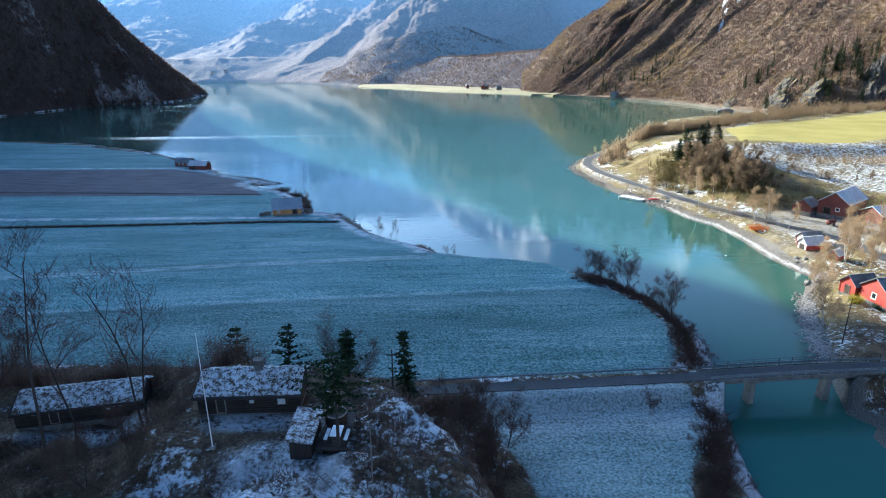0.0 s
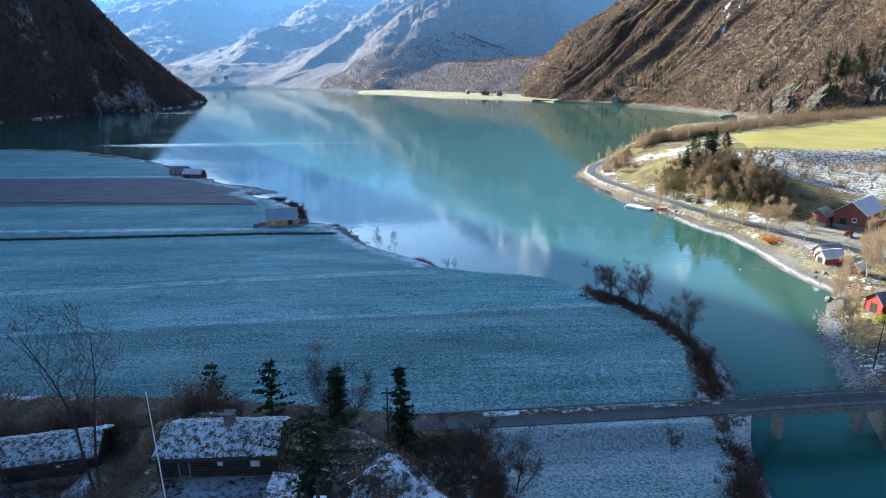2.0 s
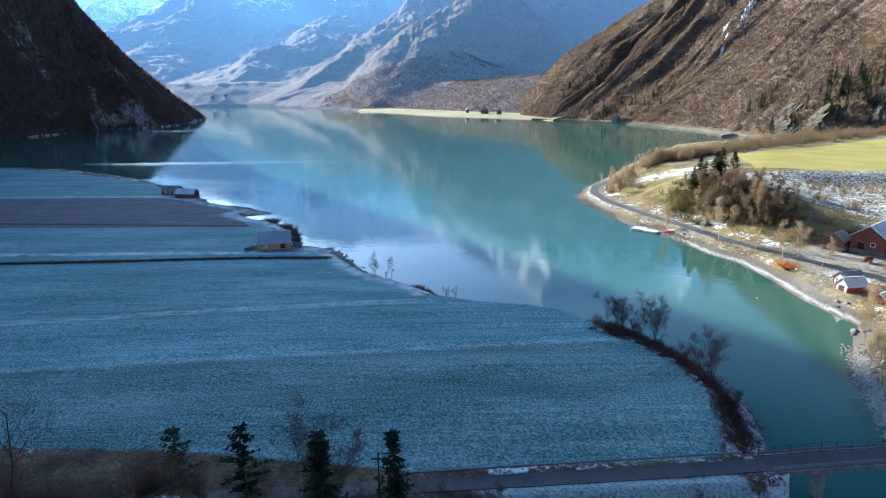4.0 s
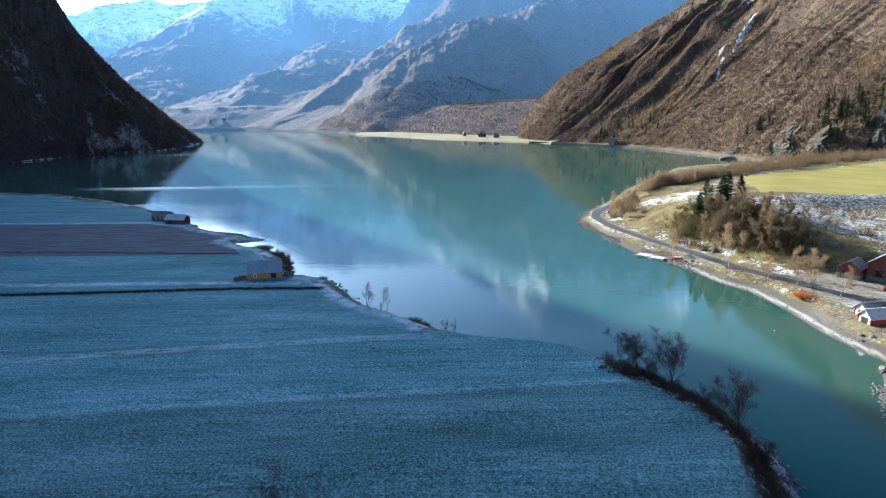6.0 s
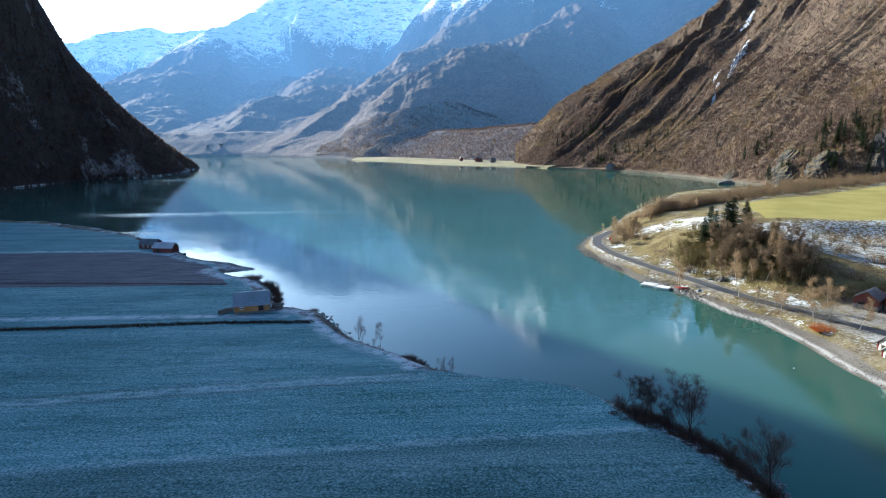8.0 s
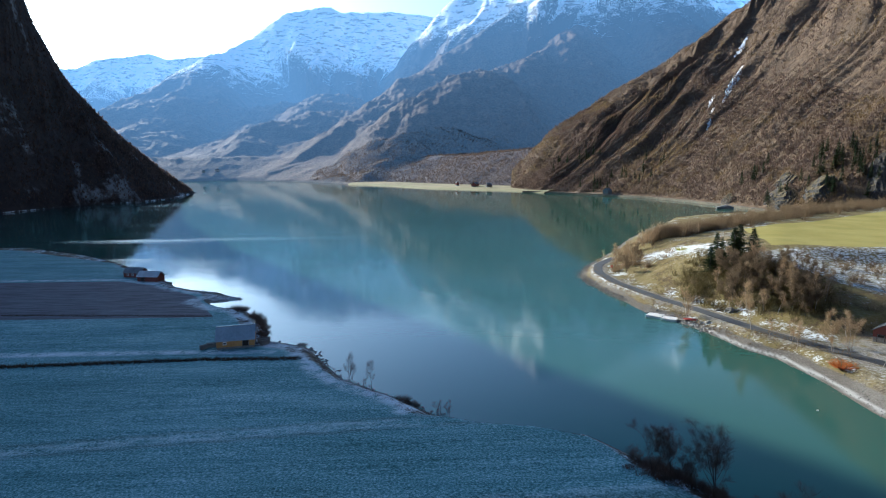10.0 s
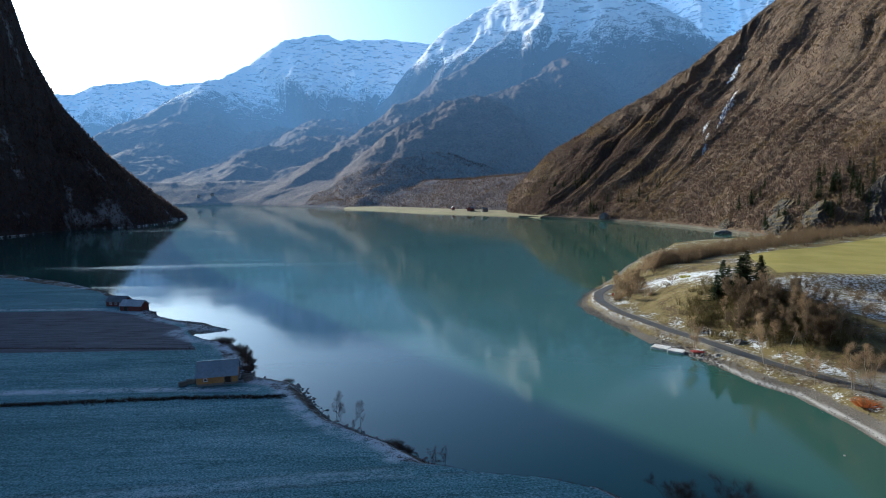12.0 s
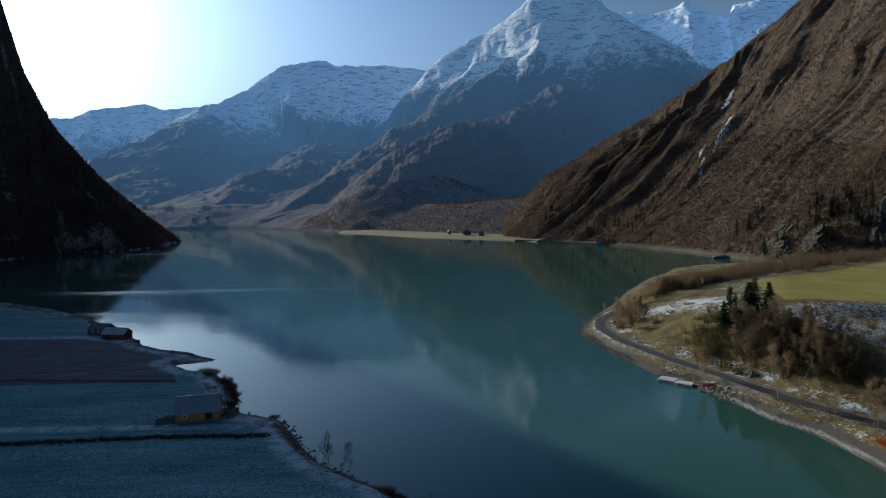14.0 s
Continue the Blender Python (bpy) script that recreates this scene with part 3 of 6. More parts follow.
def massif(az0, az1, n_az, r0, r1, n_r):
    """Height over the far country: the highest of all ridge flanks, with gullies down the fall of each."""
    az = np.radians(np.linspace(az0, az1, n_az))
    rr = r0 * (r1 / r0) ** np.linspace(0, 1, n_r)
    X, Y = EYE[0] + rr[:, None] * np.sin(az)[None], EYE[1] + rr[:, None] * np.cos(az)[None]
    warp_x = X + 70 * fbm(X / 320, Y / 320, 3, 61)
    warp_y = Y + 70 * fbm(X / 320 + 40, Y / 320, 3, 62)
    Z, line = np.full(X.shape, -50.0), np.full(X.shape, 600.0)
    for k, (crest, steep, snowline) in enumerate(RIDGES):
        d, s = line_distance(warp_x, warp_y, [q[:2] for q in crest])
        d0, s0 = line_distance(X, Y, [q[:2] for q in crest])
        near = np.exp(-d0 / 60)
        d, s = d * (1 - near) + d0 * near, s * (1 - near) + s0 * near
        run = np.r_[0, np.cumsum([math.dist(p[:2], q[:2]) for p, q in zip(crest, crest[1:])])]
        top = np.interp(s, run, [q[2] for q in crest])
        gully = fbm(s / 210 + 3.1 * k + 0.8 * fbm(X / 240, Y / 240, 3, 64), d / 420, 4, 200 + k, True)
        fall = steep * d * (1 + 0.26 * gully * smooth(d, 20, 220))
        reach = top / steep
        soft = 25 + 110 * smooth(900 - top, 200, 700)
        fall = np.sqrt(fall ** 2 + soft ** 2) - soft
        z = top - fall + 0.16 * top * smooth(d / reach, 0.55, 1.3)
        line = np.where(z > Z, snowline, line)
        Z = np.where(np.abs(z - Z) < 40, np.maximum(z, Z) + (40 - np.abs(z - Z)) ** 2 / 160, np.maximum(z, Z))
    sd = poly_distance(X, Y, FAR_SHORE)
    Z = np.maximum(Z, 0.34 * np.clip(sd, 0, 170))
    high = smooth(Z, 0, 260)
    crag = fbm(warp_x / 170, warp_y / 170, 5, 71, True)
    small = fbm(X / 34, Y / 34, 3, 72, True)
    knob = fbm(warp_x / 330, warp_y / 330, 3, 76)
    Z = Z + (30 * crag + 8 * small + 34 * knob) * (0.12 + 0.88 * high) * (1 - 0.55 * np.exp(-((Z - line - 250) / 300) ** 2)) + 4.5 * fbm(X / 55, Y / 55, 4, 75) * smooth(Z, 5, 60)
    strata = np.sin(Z / 9.0 + 3 * fbm(X / 200, Y / 200, 3, 73))
    Z = Z + 1.3 * strata * smooth(Z, line - 80, line + 120)
    Z = np.minimum(Z, -5 + 0.8 * np.maximum(sd, 0) + 8 * smooth(sd, -6, 6))
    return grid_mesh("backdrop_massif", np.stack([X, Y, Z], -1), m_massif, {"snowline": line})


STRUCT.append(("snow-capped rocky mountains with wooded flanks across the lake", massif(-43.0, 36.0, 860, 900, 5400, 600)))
for label, ob in STRUCT:
    tagged(ob, label, "mountain", kind="structure")

# ---- building tools ----
class Soup:
    """Points and faces gathered for one mesh."""

    def __init__(self):
        self.v, self.f = [], []

    def add(self, v, f):
        k = len(self.v)
        self.v += [tuple(p) for p in v]
        self.f += [tuple(i + k for i in q) for q in f]
        return self

    def box(self, x0, x1, y0, y1, z0, z1, m=None, bevel=0.0):
        b = bevel
        if b:
            ring = [(x0 + b, y0), (x1 - b, y0), (x1, y0 + b), (x1, y1 - b), (x1 - b, y1), (x0 + b, y1), (x0, y1 - b), (x0, y0 + b)]
        else:
            ring = [(x0, y0), (x1, y0), (x1, y1), (x0, y1)]
        n = len(ring)
        v = [Vector((x, y, z)) for z in (z0, z1) for x, y in ring]
        if m is not None:
            v = [m @ p for p in v]
        f = [tuple(range(n))[::-1], tuple(range(n, 2 * n))] + [(i, (i + 1) % n, n + (i + 1) % n, n + i) for i in range(n)]
        return self.add(v, f)

    def tube(self, pts, radii, sides=5, caps=True):
        pts = [Vector(p) for p in pts]
        v, n = [], len(pts)
        for i, p in enumerate(pts):
            d = (pts[min(i + 1, n - 1)] - pts[max(i - 1, 0)]).normalized()
            a = d.cross(Vector((0.31, 0.95, 0.05)) if abs(d.y) < 0.9 else Vector((1, 0, 0))).normalized()
            b = d.cross(a)
            for k in range(sides):
                w = 2 * math.pi * k / sides
                v.append(p + radii[i] * (a * math.cos(w) + b * math.sin(w)))
        f = [(i * sides + k, i * sides + (k + 1) % sides, (i + 1) * sides + (k + 1) % sides, (i + 1) * sides + k) for i in range(n - 1) for k in range(sides)]
        if caps:
            f += [tuple(range(sides))[::-1], tuple(range((n - 1) * sides, n * sides))]
        return self.add(v, f)

    def spike(self, a, b, r):
        """A twig or blade that tapers to a point."""
        a, b = Vector(a), Vector(b)
        d = (b - a).normalized()
        s = d.cross(Vector((math.sin(91.7 * a.x + 13 * b.z), math.sin(57.3 * a.y + 29 * b.x), 0.4)))
        if s.length < 1e-3:
            s = Vector((1, 0, 0))
        s = s.normalized() * r
        return self.add([a + s, a - s, b], [(0, 1, 2)])

    def prism(self, outline, y0, y1, m=None):
        """An outline in x and z drawn out along y."""
        n = len(outline)
        v = [Vector((x, y, z)) for y in (y0, y1) for x, z in outline]
        if m is not None:
            v = [m @ p for p in v]
        f = [tuple(range(n)), tuple(range(n, 2 * n))[::-1]] + [(i, n + i, n + (i + 1) % n, (i + 1) % n) for i in range(n)]
        return self.add(v, f)

    def mesh(self, name, material, smooth_faces=False):
        me = bpy.data.meshes.new(name)
        me.from_pydata([tuple(p) for p in self.v], [], self.f)
        me.materials.append(material)
        if smooth_faces:
            me.polygons.foreach_set("use_smooth", np.ones(len(me.polygons), dtype=bool))
        me.update()
        return me


def part(name, soup, material, parent, label="", smooth_faces=False):
    me = soup if isinstance(soup, bpy.types.Mesh) else soup.mesh(name, material, smooth_faces)
    ob = new(name, me)
    ob.parent = parent
    if label:
        ob["label"] = label
    return ob


def thing(name, m, label, category, group="", kind=""):
    ob = new(name)
    ob.empty_display_size = 0.3
    ob.matrix_world = m
    return tagged(ob, label, category, group, kind)


def stuff(name, soup, material, label, category):
    return tagged(new(name, soup.mesh(name, material)), label, category, kind="stuff")


def strip_mesh(name, pts, half, z, material, thick=0.12):
    """A ribbon of some thickness along a line in plan."""
    s = Soup()
    pts = [Vector((x, y, 0)) for x, y in pts]
    fine = []
    for a, b in zip(pts, pts[1:]):
        n = max(2, int((b - a).length / 2.0))
        fine += [a.lerp(b, k / n) for k in range(n)]
    fine.append(pts[-1])
    for _ in range(6):
        fine = [fine[0]] + [(fine[i - 1] + 2 * fine[i] + fine[i + 1]) / 4 for i in range(1, len(fine) - 1)] + [fine[-1]]
    v = []
    for i, p in enumerate(fine):
        d = (fine[min(i + 1, len(fine) - 1)] - fine[max(i - 1, 0)]).normalized()
        side = Vector((d.y, -d.x, 0)) * half
        zz = z(p.x, p.y) if callable(z) else z
        v += [p - side + Vector((0, 0, zz)), p + side + Vector((0, 0, zz)), p + side + Vector((0, 0, zz - thick)), p - side + Vector((0, 0, zz - thick))]
    f = [(4 * i + k, 4 * i + (k + 1) % 4, 4 * i + 4 + (k + 1) % 4, 4 * i + 4 + k) for i in range(len(fine) - 1) for k in range(4)]
    f += [(0, 1, 2, 3), tuple(4 * (len(fine) - 1) + k for k in (3, 2, 1, 0))]
    s.add(v, f)
    return s.mesh(name, material, False)


# ---- more materials ----
m_asphalt = grain_mat("asphalt", (0.035, 0.037, 0.04), (0.08, 0.08, 0.085), 2.2, 0.7, 0.3, 0.02)
m_concrete = grain_mat("old_concrete", (0.10, 0.092, 0.08), (0.26, 0.24, 0.21), 1.2, 0.85, 0.4, 0.03)
m_steel = grain_mat("galvanised_steel", (0.22, 0.23, 0.24), (0.36, 0.37, 0.38), 3.0, 0.5, 0.1, 0.005, 0.2, 0.7)
m_dark_wood = grain_mat("tarred_wood", (0.012, 0.010, 0.009), (0.045, 0.032, 0.025), 6.0, 0.8, 0.5, 0.02)
m_grey_wood = grain_mat("weathered_wood", (0.12, 0.11, 0.10), (0.30, 0.27, 0.23), 6.0, 0.85, 0.5, 0.02)
m_ochre = grain_mat("ochre_boards", (0.34, 0.17, 0.05), (0.55, 0.32, 0.11), 4.0, 0.8, 0.4, 0.02)
m_red = grain_mat("red_paint", (0.22, 0.022, 0.016), (0.40, 0.055, 0.035), 3.0, 0.7, 0.3, 0.02)
m_maroon = grain_mat("worn_red_boards", (0.11, 0.035, 0.028), (0.22, 0.075, 0.055), 3.0, 0.8, 0.4, 0.02)
m_white = grain_mat("white_paint", (0.62, 0.61, 0.58), (0.82, 0.81, 0.78), 3.0, 0.6, 0.2, 0.01)
m_slate = grain_mat("slate_roofing", (0.10, 0.105, 0.115), (0.26, 0.27, 0.29), 2.5, 0.6, 0.4, 0.03)
m_tin = grain_mat("grey_metal_roofing", (0.30, 0.34, 0.38), (0.46, 0.50, 0.54), 1.5, 0.4, 0.2, 0.01, 0.2, 0.2)
m_frost_roof = grain_mat("frosted_roofing", (0.40, 0.42, 0.45), (0.74, 0.76, 0.80), 2.0, 0.7, 0.3, 0.02)
m_stone = grain_mat("shore_stone", (0.09, 0.085, 0.08), (0.28, 0.265, 0.245), 1.5, 0.85, 0.5, 0.05)
m_chimney = grain_mat("sooty_stone", (0.03, 0.03, 0.03), (0.15, 0.145, 0.14), 5.0, 0.9, 0.6, 0.03)
m_bark = grain_mat("dark_bark", (0.025, 0.02, 0.016), (0.075, 0.06, 0.05), 6.0, 0.9, 0.5, 0.02)
m_birch = grain_mat("birch_bark", (0.25, 0.22, 0.19), (0.62, 0.58, 0.53), 5.0, 0.8, 0.3, 0.01)
m_glass, _t, _p = mat("window_glass")
_p.inputs["Base Color"].default_value = (0.02, 0.025, 0.03, 1)
_p.inputs["Roughness"].default_value = 0.05
# pale pane colour painted in for the reflection on the cabin glass
m_pane_sheen = grain_mat("pane_reflection_tone", (0.40, 0.42, 0.42), (0.58, 0.60, 0.60), 4.0, 0.9, 0.1, 0.01)


def leaf_mat(name, a, b, rough=0.8, patch=None):
    """Foliage and twigs: each piece takes its own tone."""
    m, t, p = mat(name)
    isl = t.nodes.new("ShaderNodeNewGeometry").outputs["Random Per Island"]
    rnd = t.nodes.new("ShaderNodeObjectInfo").outputs["Random"]
    f = calc(t, "MULTIPLY_ADD", rnd, 0.35, calc(t, "MULTIPLY", isl, 0.65))
    c = ramp(t, f, [(0.1, a), (0.9, b)])
    if patch:
        where = coords(t)
        stand = calc(t, "ADD", calc(t, "MULTIPLY", noise_tex(t, 0.009, 4, 0.6, where), 0.6), calc(t, "MULTIPLY", noise_tex(t, 0.035, 4, 0.6, where), 0.4))
        c = mix(t, step(t, stand, 0.47, 0.58), c, ramp(t, f, [(0.1, patch[0]), (0.9, patch[1])]))
    col(t, p, c)
    p.inputs["Roughness"].default_value = rough
    p.inputs["Specular IOR Level"].default_value = 0.15
    tr = t.nodes.new("ShaderNodeBsdfTranslucent")
    t.links.new(p.inputs["Base Color"].links[0].from_socket, tr.inputs["Color"])
    ms = t.nodes.new("ShaderNodeMixShader")
    ms.inputs[0].default_value = 0.5
    t.links.new(p.outputs[0], ms.inputs[1])
    t.links.new(tr.outputs[0], ms.inputs[2])
    t.links.new(ms.outputs[0], t.nodes["Material Output"].inputs["Surface"])
    return m


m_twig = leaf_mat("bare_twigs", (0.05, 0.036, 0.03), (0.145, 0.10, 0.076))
# next two: birch twigs with sun painted in as lighter, copse shade as darker
m_twig_warm = leaf_mat("sun_toned_birch_twigs", (0.22, 0.16, 0.09), (0.50, 0.38, 0.23))
m_twig_copse = leaf_mat("shade_toned_copse_twigs", (0.075, 0.056, 0.036), (0.26, 0.20, 0.125))
m_needle = leaf_mat("spruce_needles", (0.012, 0.023, 0.012), (0.05, 0.07, 0.027))
m_brush = leaf_mat("brown_brush", (0.13, 0.095, 0.055), (0.36, 0.275, 0.165))
m_olive = leaf_mat("olive_undergrowth", (0.05, 0.045, 0.02), (0.22, 0.18, 0.07))
m_rust = leaf_mat("rust_orange_bush", (0.30, 0.09, 0.02), (0.62, 0.24, 0.05))
m_yellow_bush = leaf_mat("yellow_green_bush", (0.20, 0.20, 0.02), (0.62, 0.55, 0.08))
m_drygrass = leaf_mat("dry_grass", (0.12, 0.09, 0.045), (0.30, 0.23, 0.12))
m_darkgrass = leaf_mat("ditch_grass", (0.035, 0.028, 0.022), (0.10, 0.08, 0.055))
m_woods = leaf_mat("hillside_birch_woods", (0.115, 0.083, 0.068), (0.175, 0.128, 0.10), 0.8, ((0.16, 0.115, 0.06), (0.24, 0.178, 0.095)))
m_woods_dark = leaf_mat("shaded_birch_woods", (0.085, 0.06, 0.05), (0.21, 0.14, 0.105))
m_woods_far = leaf_mat("far_birch_woods", (0.085, 0.066, 0.055), (0.17, 0.122, 0.088))

# sod roof: dead turf under patchy snow
m_sod, t, p = mat("snowy_turf_roof")
pos = coords(t)
n1, n2 = noise_tex(t, 2.6, 6, 0.7, pos), noise_tex(t, 9.0, 4, 0.7, pos)
s1 = step(t, calc(t, "ADD", calc(t, "MULTIPLY", n1, 0.65), calc(t, "MULTIPLY", n2, 0.35)), 0.43, 0.57)
col(t, p, mix(t, s1, ramp(t, n2, [(0.3, (0.03, 0.024, 0.016)), (0.7, (0.13, 0.10, 0.06))]), (0.64, 0.69, 0.74)))
p.inputs["Roughness"].default_value = 0.9
bump(t, p, calc(t, "ADD", n1, n2), 0.9, 0.12)

# ---- road and bridge ----
road_z = lambda x, y: (4.45 if x < 45 else 4.45 - 2.25 * float(smooth(np.array(y), 72, 105)) if y < 105 else 2.6) + 0.03
road = tagged(new("road", strip_mesh("road", [q for q in ROAD[:7]], 1.1, road_z, m_asphalt)), "narrow asphalt road on a low bank past the field", "road", kind="structure")
road2 = tagged(new("road", strip_mesh("road", [q for q in ROAD[8:]], 1.7, road_z, m_asphalt)), "narrow asphalt lake road along the sunny shore", "road", kind="structure")
bridge_a, bridge_b = Vector((37.2, 66.08, 0)), Vector((64.5, 67.65, 0))
run = (bridge_b - bridge_a).length
bm4 = Matrix.Translation((bridge_a.x, bridge_a.y, 0)) @ Matrix.Rotation(math.atan2(bridge_b.y - bridge_a.y, bridge_b.x - bridge_a.x), 4, "Z") @ Matrix.Diagonal((1.0, 0.82, 1.0, 1.0))
bridge = thing("bridge", bm4, "concrete road bridge with steel guard rails over the river", "bridge")
camber = lambda x: 4.35 + 0.3 * (1 - ((x - run * 0.55) / (run * 0.6)) ** 2)


def along_bridge(y0, y1, lo, hi, n=18):
    s = Soup()
    v = []
    for i in range(n + 1):
        x = run * i / n
        v += [(x, y0, camber(x) + lo), (x, y1, camber(x) + lo), (x, y1, camber(x) + hi), (x, y0, camber(x) + hi)]
    f = [(4 * i + k, 4 * i + 4 + k, 4 * i + 4 + (k + 1) % 4, 4 * i + (k + 1) % 4) for i in range(n) for k in range(4)]
    return s.add(v, f + [(3, 2, 1, 0), tuple(4 * n + k for k in range(4))])


part("deck", along_bridge(-1.85, 1.85, -0.4, -0.02), m_concrete, bridge)
part("road_surface", along_bridge(-1.5, 1.5, -0.02, 0.03), m_asphalt, bridge, "worn asphalt")
for y in (-2.0, 1.85):
    part("edge_beam", along_bridge(y, y + 0.15, -0.5, 0.12), m_concrete, bridge)
for y in (-1.1, 1.1):
    part("girder", along_bridge(y - 0.2, y + 0.2, -0.75, -0.4), m_concrete, bridge)
for y in (-1.75, 1.68):
    part("guard_rail", along_bridge(y, y + 0.05, 0.42, 0.75), m_steel, bridge, "galvanised steel rail")
for k in range(15):
    x = 0.3 + k * (run - 0.6) / 14
    for y in (-1.78, 1.66):
        part("rail_post", Soup().box(x - 0.05, x + 0.05, y - 0.02, y + 0.1, camber(x) - 0.05, camber(x) + 0.8), m_steel, bridge)
    part("parapet_post", Soup().box(x - 0.03, x + 0.03, 1.9, 1.96, camber(x), camber(x) + 1.15), m_dark_wood, bridge)
for h in (0.85, 1.22):
    part("parapet_rail", along_bridge(1.92, 1.95, h - 0.08, h - 0.05), m_dark_wood, bridge)
for px, w in ((6.9, 0.42), (18.0, 0.48)):
    s = Soup()
    s.add([(px + dx * w * k, dy * b, z) for z, k, b in ((-3.5, 1.15, 0.9), (camber(px) - 0.75, 0.85, 0.8)) for dx, dy in ((-1, -1), (1, -1), (1, 1), (-1, 1))],
          [(3, 2, 1, 0), (4, 5, 6, 7)] + [(i, (i + 1) % 4, 4 + (i + 1) % 4, 4 + i) for i in range(4)])
    part("pier", s, m_concrete, bridge, "stained concrete pier")
    part("pier_cap", Soup().box(px - 0.55, px + 0.55, -1.5, 1.5, camber(px) - 0.95, camber(px) - 0.7, None, 0.06), m_concrete, bridge)
for x0, x1 in ((-1.6, 0.5), (run - 2.2, run + 1.6)):
    part("abutment", Soup().box(x0, x1, -2.2, 2.2, 0.2, 3.9, None, 0.1), m_concrete, bridge)
    for y in (-2.35, 1.95):
        part("wing_wall", Soup().box(x0 + 0.3, x1, y, y + 0.4, 0.8, 4.1, None, 0.05), m_concrete, bridge)

# guard rail by the field side of the road
rail_line = [(-3 + 3.2 * k, 65.2 + 0.0655 * 3.2 * k) for k in range(13)]
guard = thing("guard_rail", pose(-3, 65.2, 4.4), "galvanised steel guard rail beside the field road", "guard rail")
for k, (x, y) in enumerate(rail_line):
    part("post", Soup().box(x + 3 - 0.05, x + 3 + 0.05, y - 65.2 - 0.05, y - 65.2 + 0.05, -0.3, 0.72), m_steel, guard)
part("beam", Soup().tube([(x + 3, y - 65.2 - 0.08, 0.6) for x, y in rail_line], [0.14] * len(rail_line), 6), m_steel, guard)


# ---- houses ----
def house(name, x, y, z, yaw, length, width, eave, ridge, m_wall, m_roof, label, category="house", m_gable=None, over=0.35, thick=0.14,
          windows=(), doors=(), plinth=0.0, chimney=None, group="", roof_soup=None, m_frame=None):
    """A gabled house: its length runs along x, the front is at -y, and the gable at -x. windows: (side, along, sill, w, h)."""
    root = thing(name, pose(x, y, z, 0, 0, yaw), label, category, group)
    L, W = length / 2, width / 2
    if plinth:
        part("foundation", Soup().box(-L - 0.06, L + 0.06, -W - 0.06, W + 0.06, -1.2, plinth, None, 0.05), m_stone, root, "grey stone foundation")
    lo = plinth - (0.0 if plinth else 0.6)
    for sy in (-1, 1):
        y0 = sy * W - (0.18 if sy > 0 else 0)
        part("wall", Soup().box(-L, L, y0, y0 + 0.18, lo, eave), m_wall, root)
    for sx in (-1, 1):
        s = Soup()
        out = [(-W + 0.18, lo), (W - 0.18, lo), (W - 0.18, eave), (0, ridge - 0.12), (-W + 0.18, eave)]
        x0 = sx * L - (0.18 if sx > 0 else 0)
        n = len(out)
        s.add([(x0 + k, a, b) for k in (0, 0.18) for a, b in out], [tuple(range(n))[::-1], tuple(range(n, 2 * n))] + [(i, (i + 1) % n, n + (i + 1) % n, n + i) for i in range(n)])
        part("gable_wall", s, m_gable if (m_gable and sx < 0) else m_wall, root)
        for sy in (-1, 1):
            part("corner_board", Soup().box(sx * (L + 0.02) - 0.06, sx * (L + 0.02) + 0.06, sy * (W + 0.02) - 0.06, sy * (W + 0.02) + 0.06, lo, eave - 0.02), m_wall, root)
    slope = (ridge - eave) / W
    for sy in (-1, 1):
        s = Soup()
        ye, ze = sy * (W + over), eave - slope * over
        v = [(sx * (L + over), yy, zz + dz) for dz in (0.0, thick) for sx, yy, zz in ((-1, ye, ze), (1, ye, ze), (1, 0, ridge), (-1, 0, ridge))]
        f = [(0, 1, 2, 3), (7, 6, 5, 4), (0, 4, 5, 1), (1, 5, 6, 2), (2, 6, 7, 3), (3, 7, 4, 0)]
        part("roof_slope", s.add(v, f), m_roof, root)
        nb = max(3, int(length / 0.7))
        if roof_soup is None:
            for k in range(nb + 1):
                xx = -L - over + (length + 2 * over) * k / nb
                part("roof_seam", Soup().add([(xx + a, yy, zz + thick + dz) for dz in (0, 0.05) for a, yy, zz in ((-0.03, ye, ze), (0.03, ye, ze), (0.03, 0.02 * sy, ridge), (-0.03, 0.02 * sy, ridge))],
                                             [(0, 1, 2, 3), (7, 6, 5, 4), (0, 4, 5, 1), (1, 5, 6, 2), (2, 6, 7, 3), (3, 7, 4, 0)]), m_roof, root)
    part("ridge_cap", Soup().box(-L - over, L + over, -0.14, 0.14, ridge + thick - 0.06, ridge + thick + 0.05, None, 0.03), m_roof, root)
    for side, at, sill, w, h in windows:
        opening(root, "window", side, at, sill, w, h, L, W, m_frame or m_white)
    for side, at, sill, w, h in doors:
        opening(root, "door", side, at, sill, w, h, L, W, m_dark_wood, door=True)
    if chimney:
        cx, cy, ch = chimney
        ch_ob = part("chimney", Soup().box(cx - 0.32, cx + 0.32, cy - 0.3, cy + 0.3, ridge - 0.9, ridge + ch, None, 0.04), m_chimney, root, "sooty stone chimney")
        part("chimney_cap", Soup().box(cx - 0.38, cx + 0.38, cy - 0.36, cy + 0.36, ridge + ch, ridge + ch + 0.12, None, 0.03), m_chimney, ch_ob)
    return root


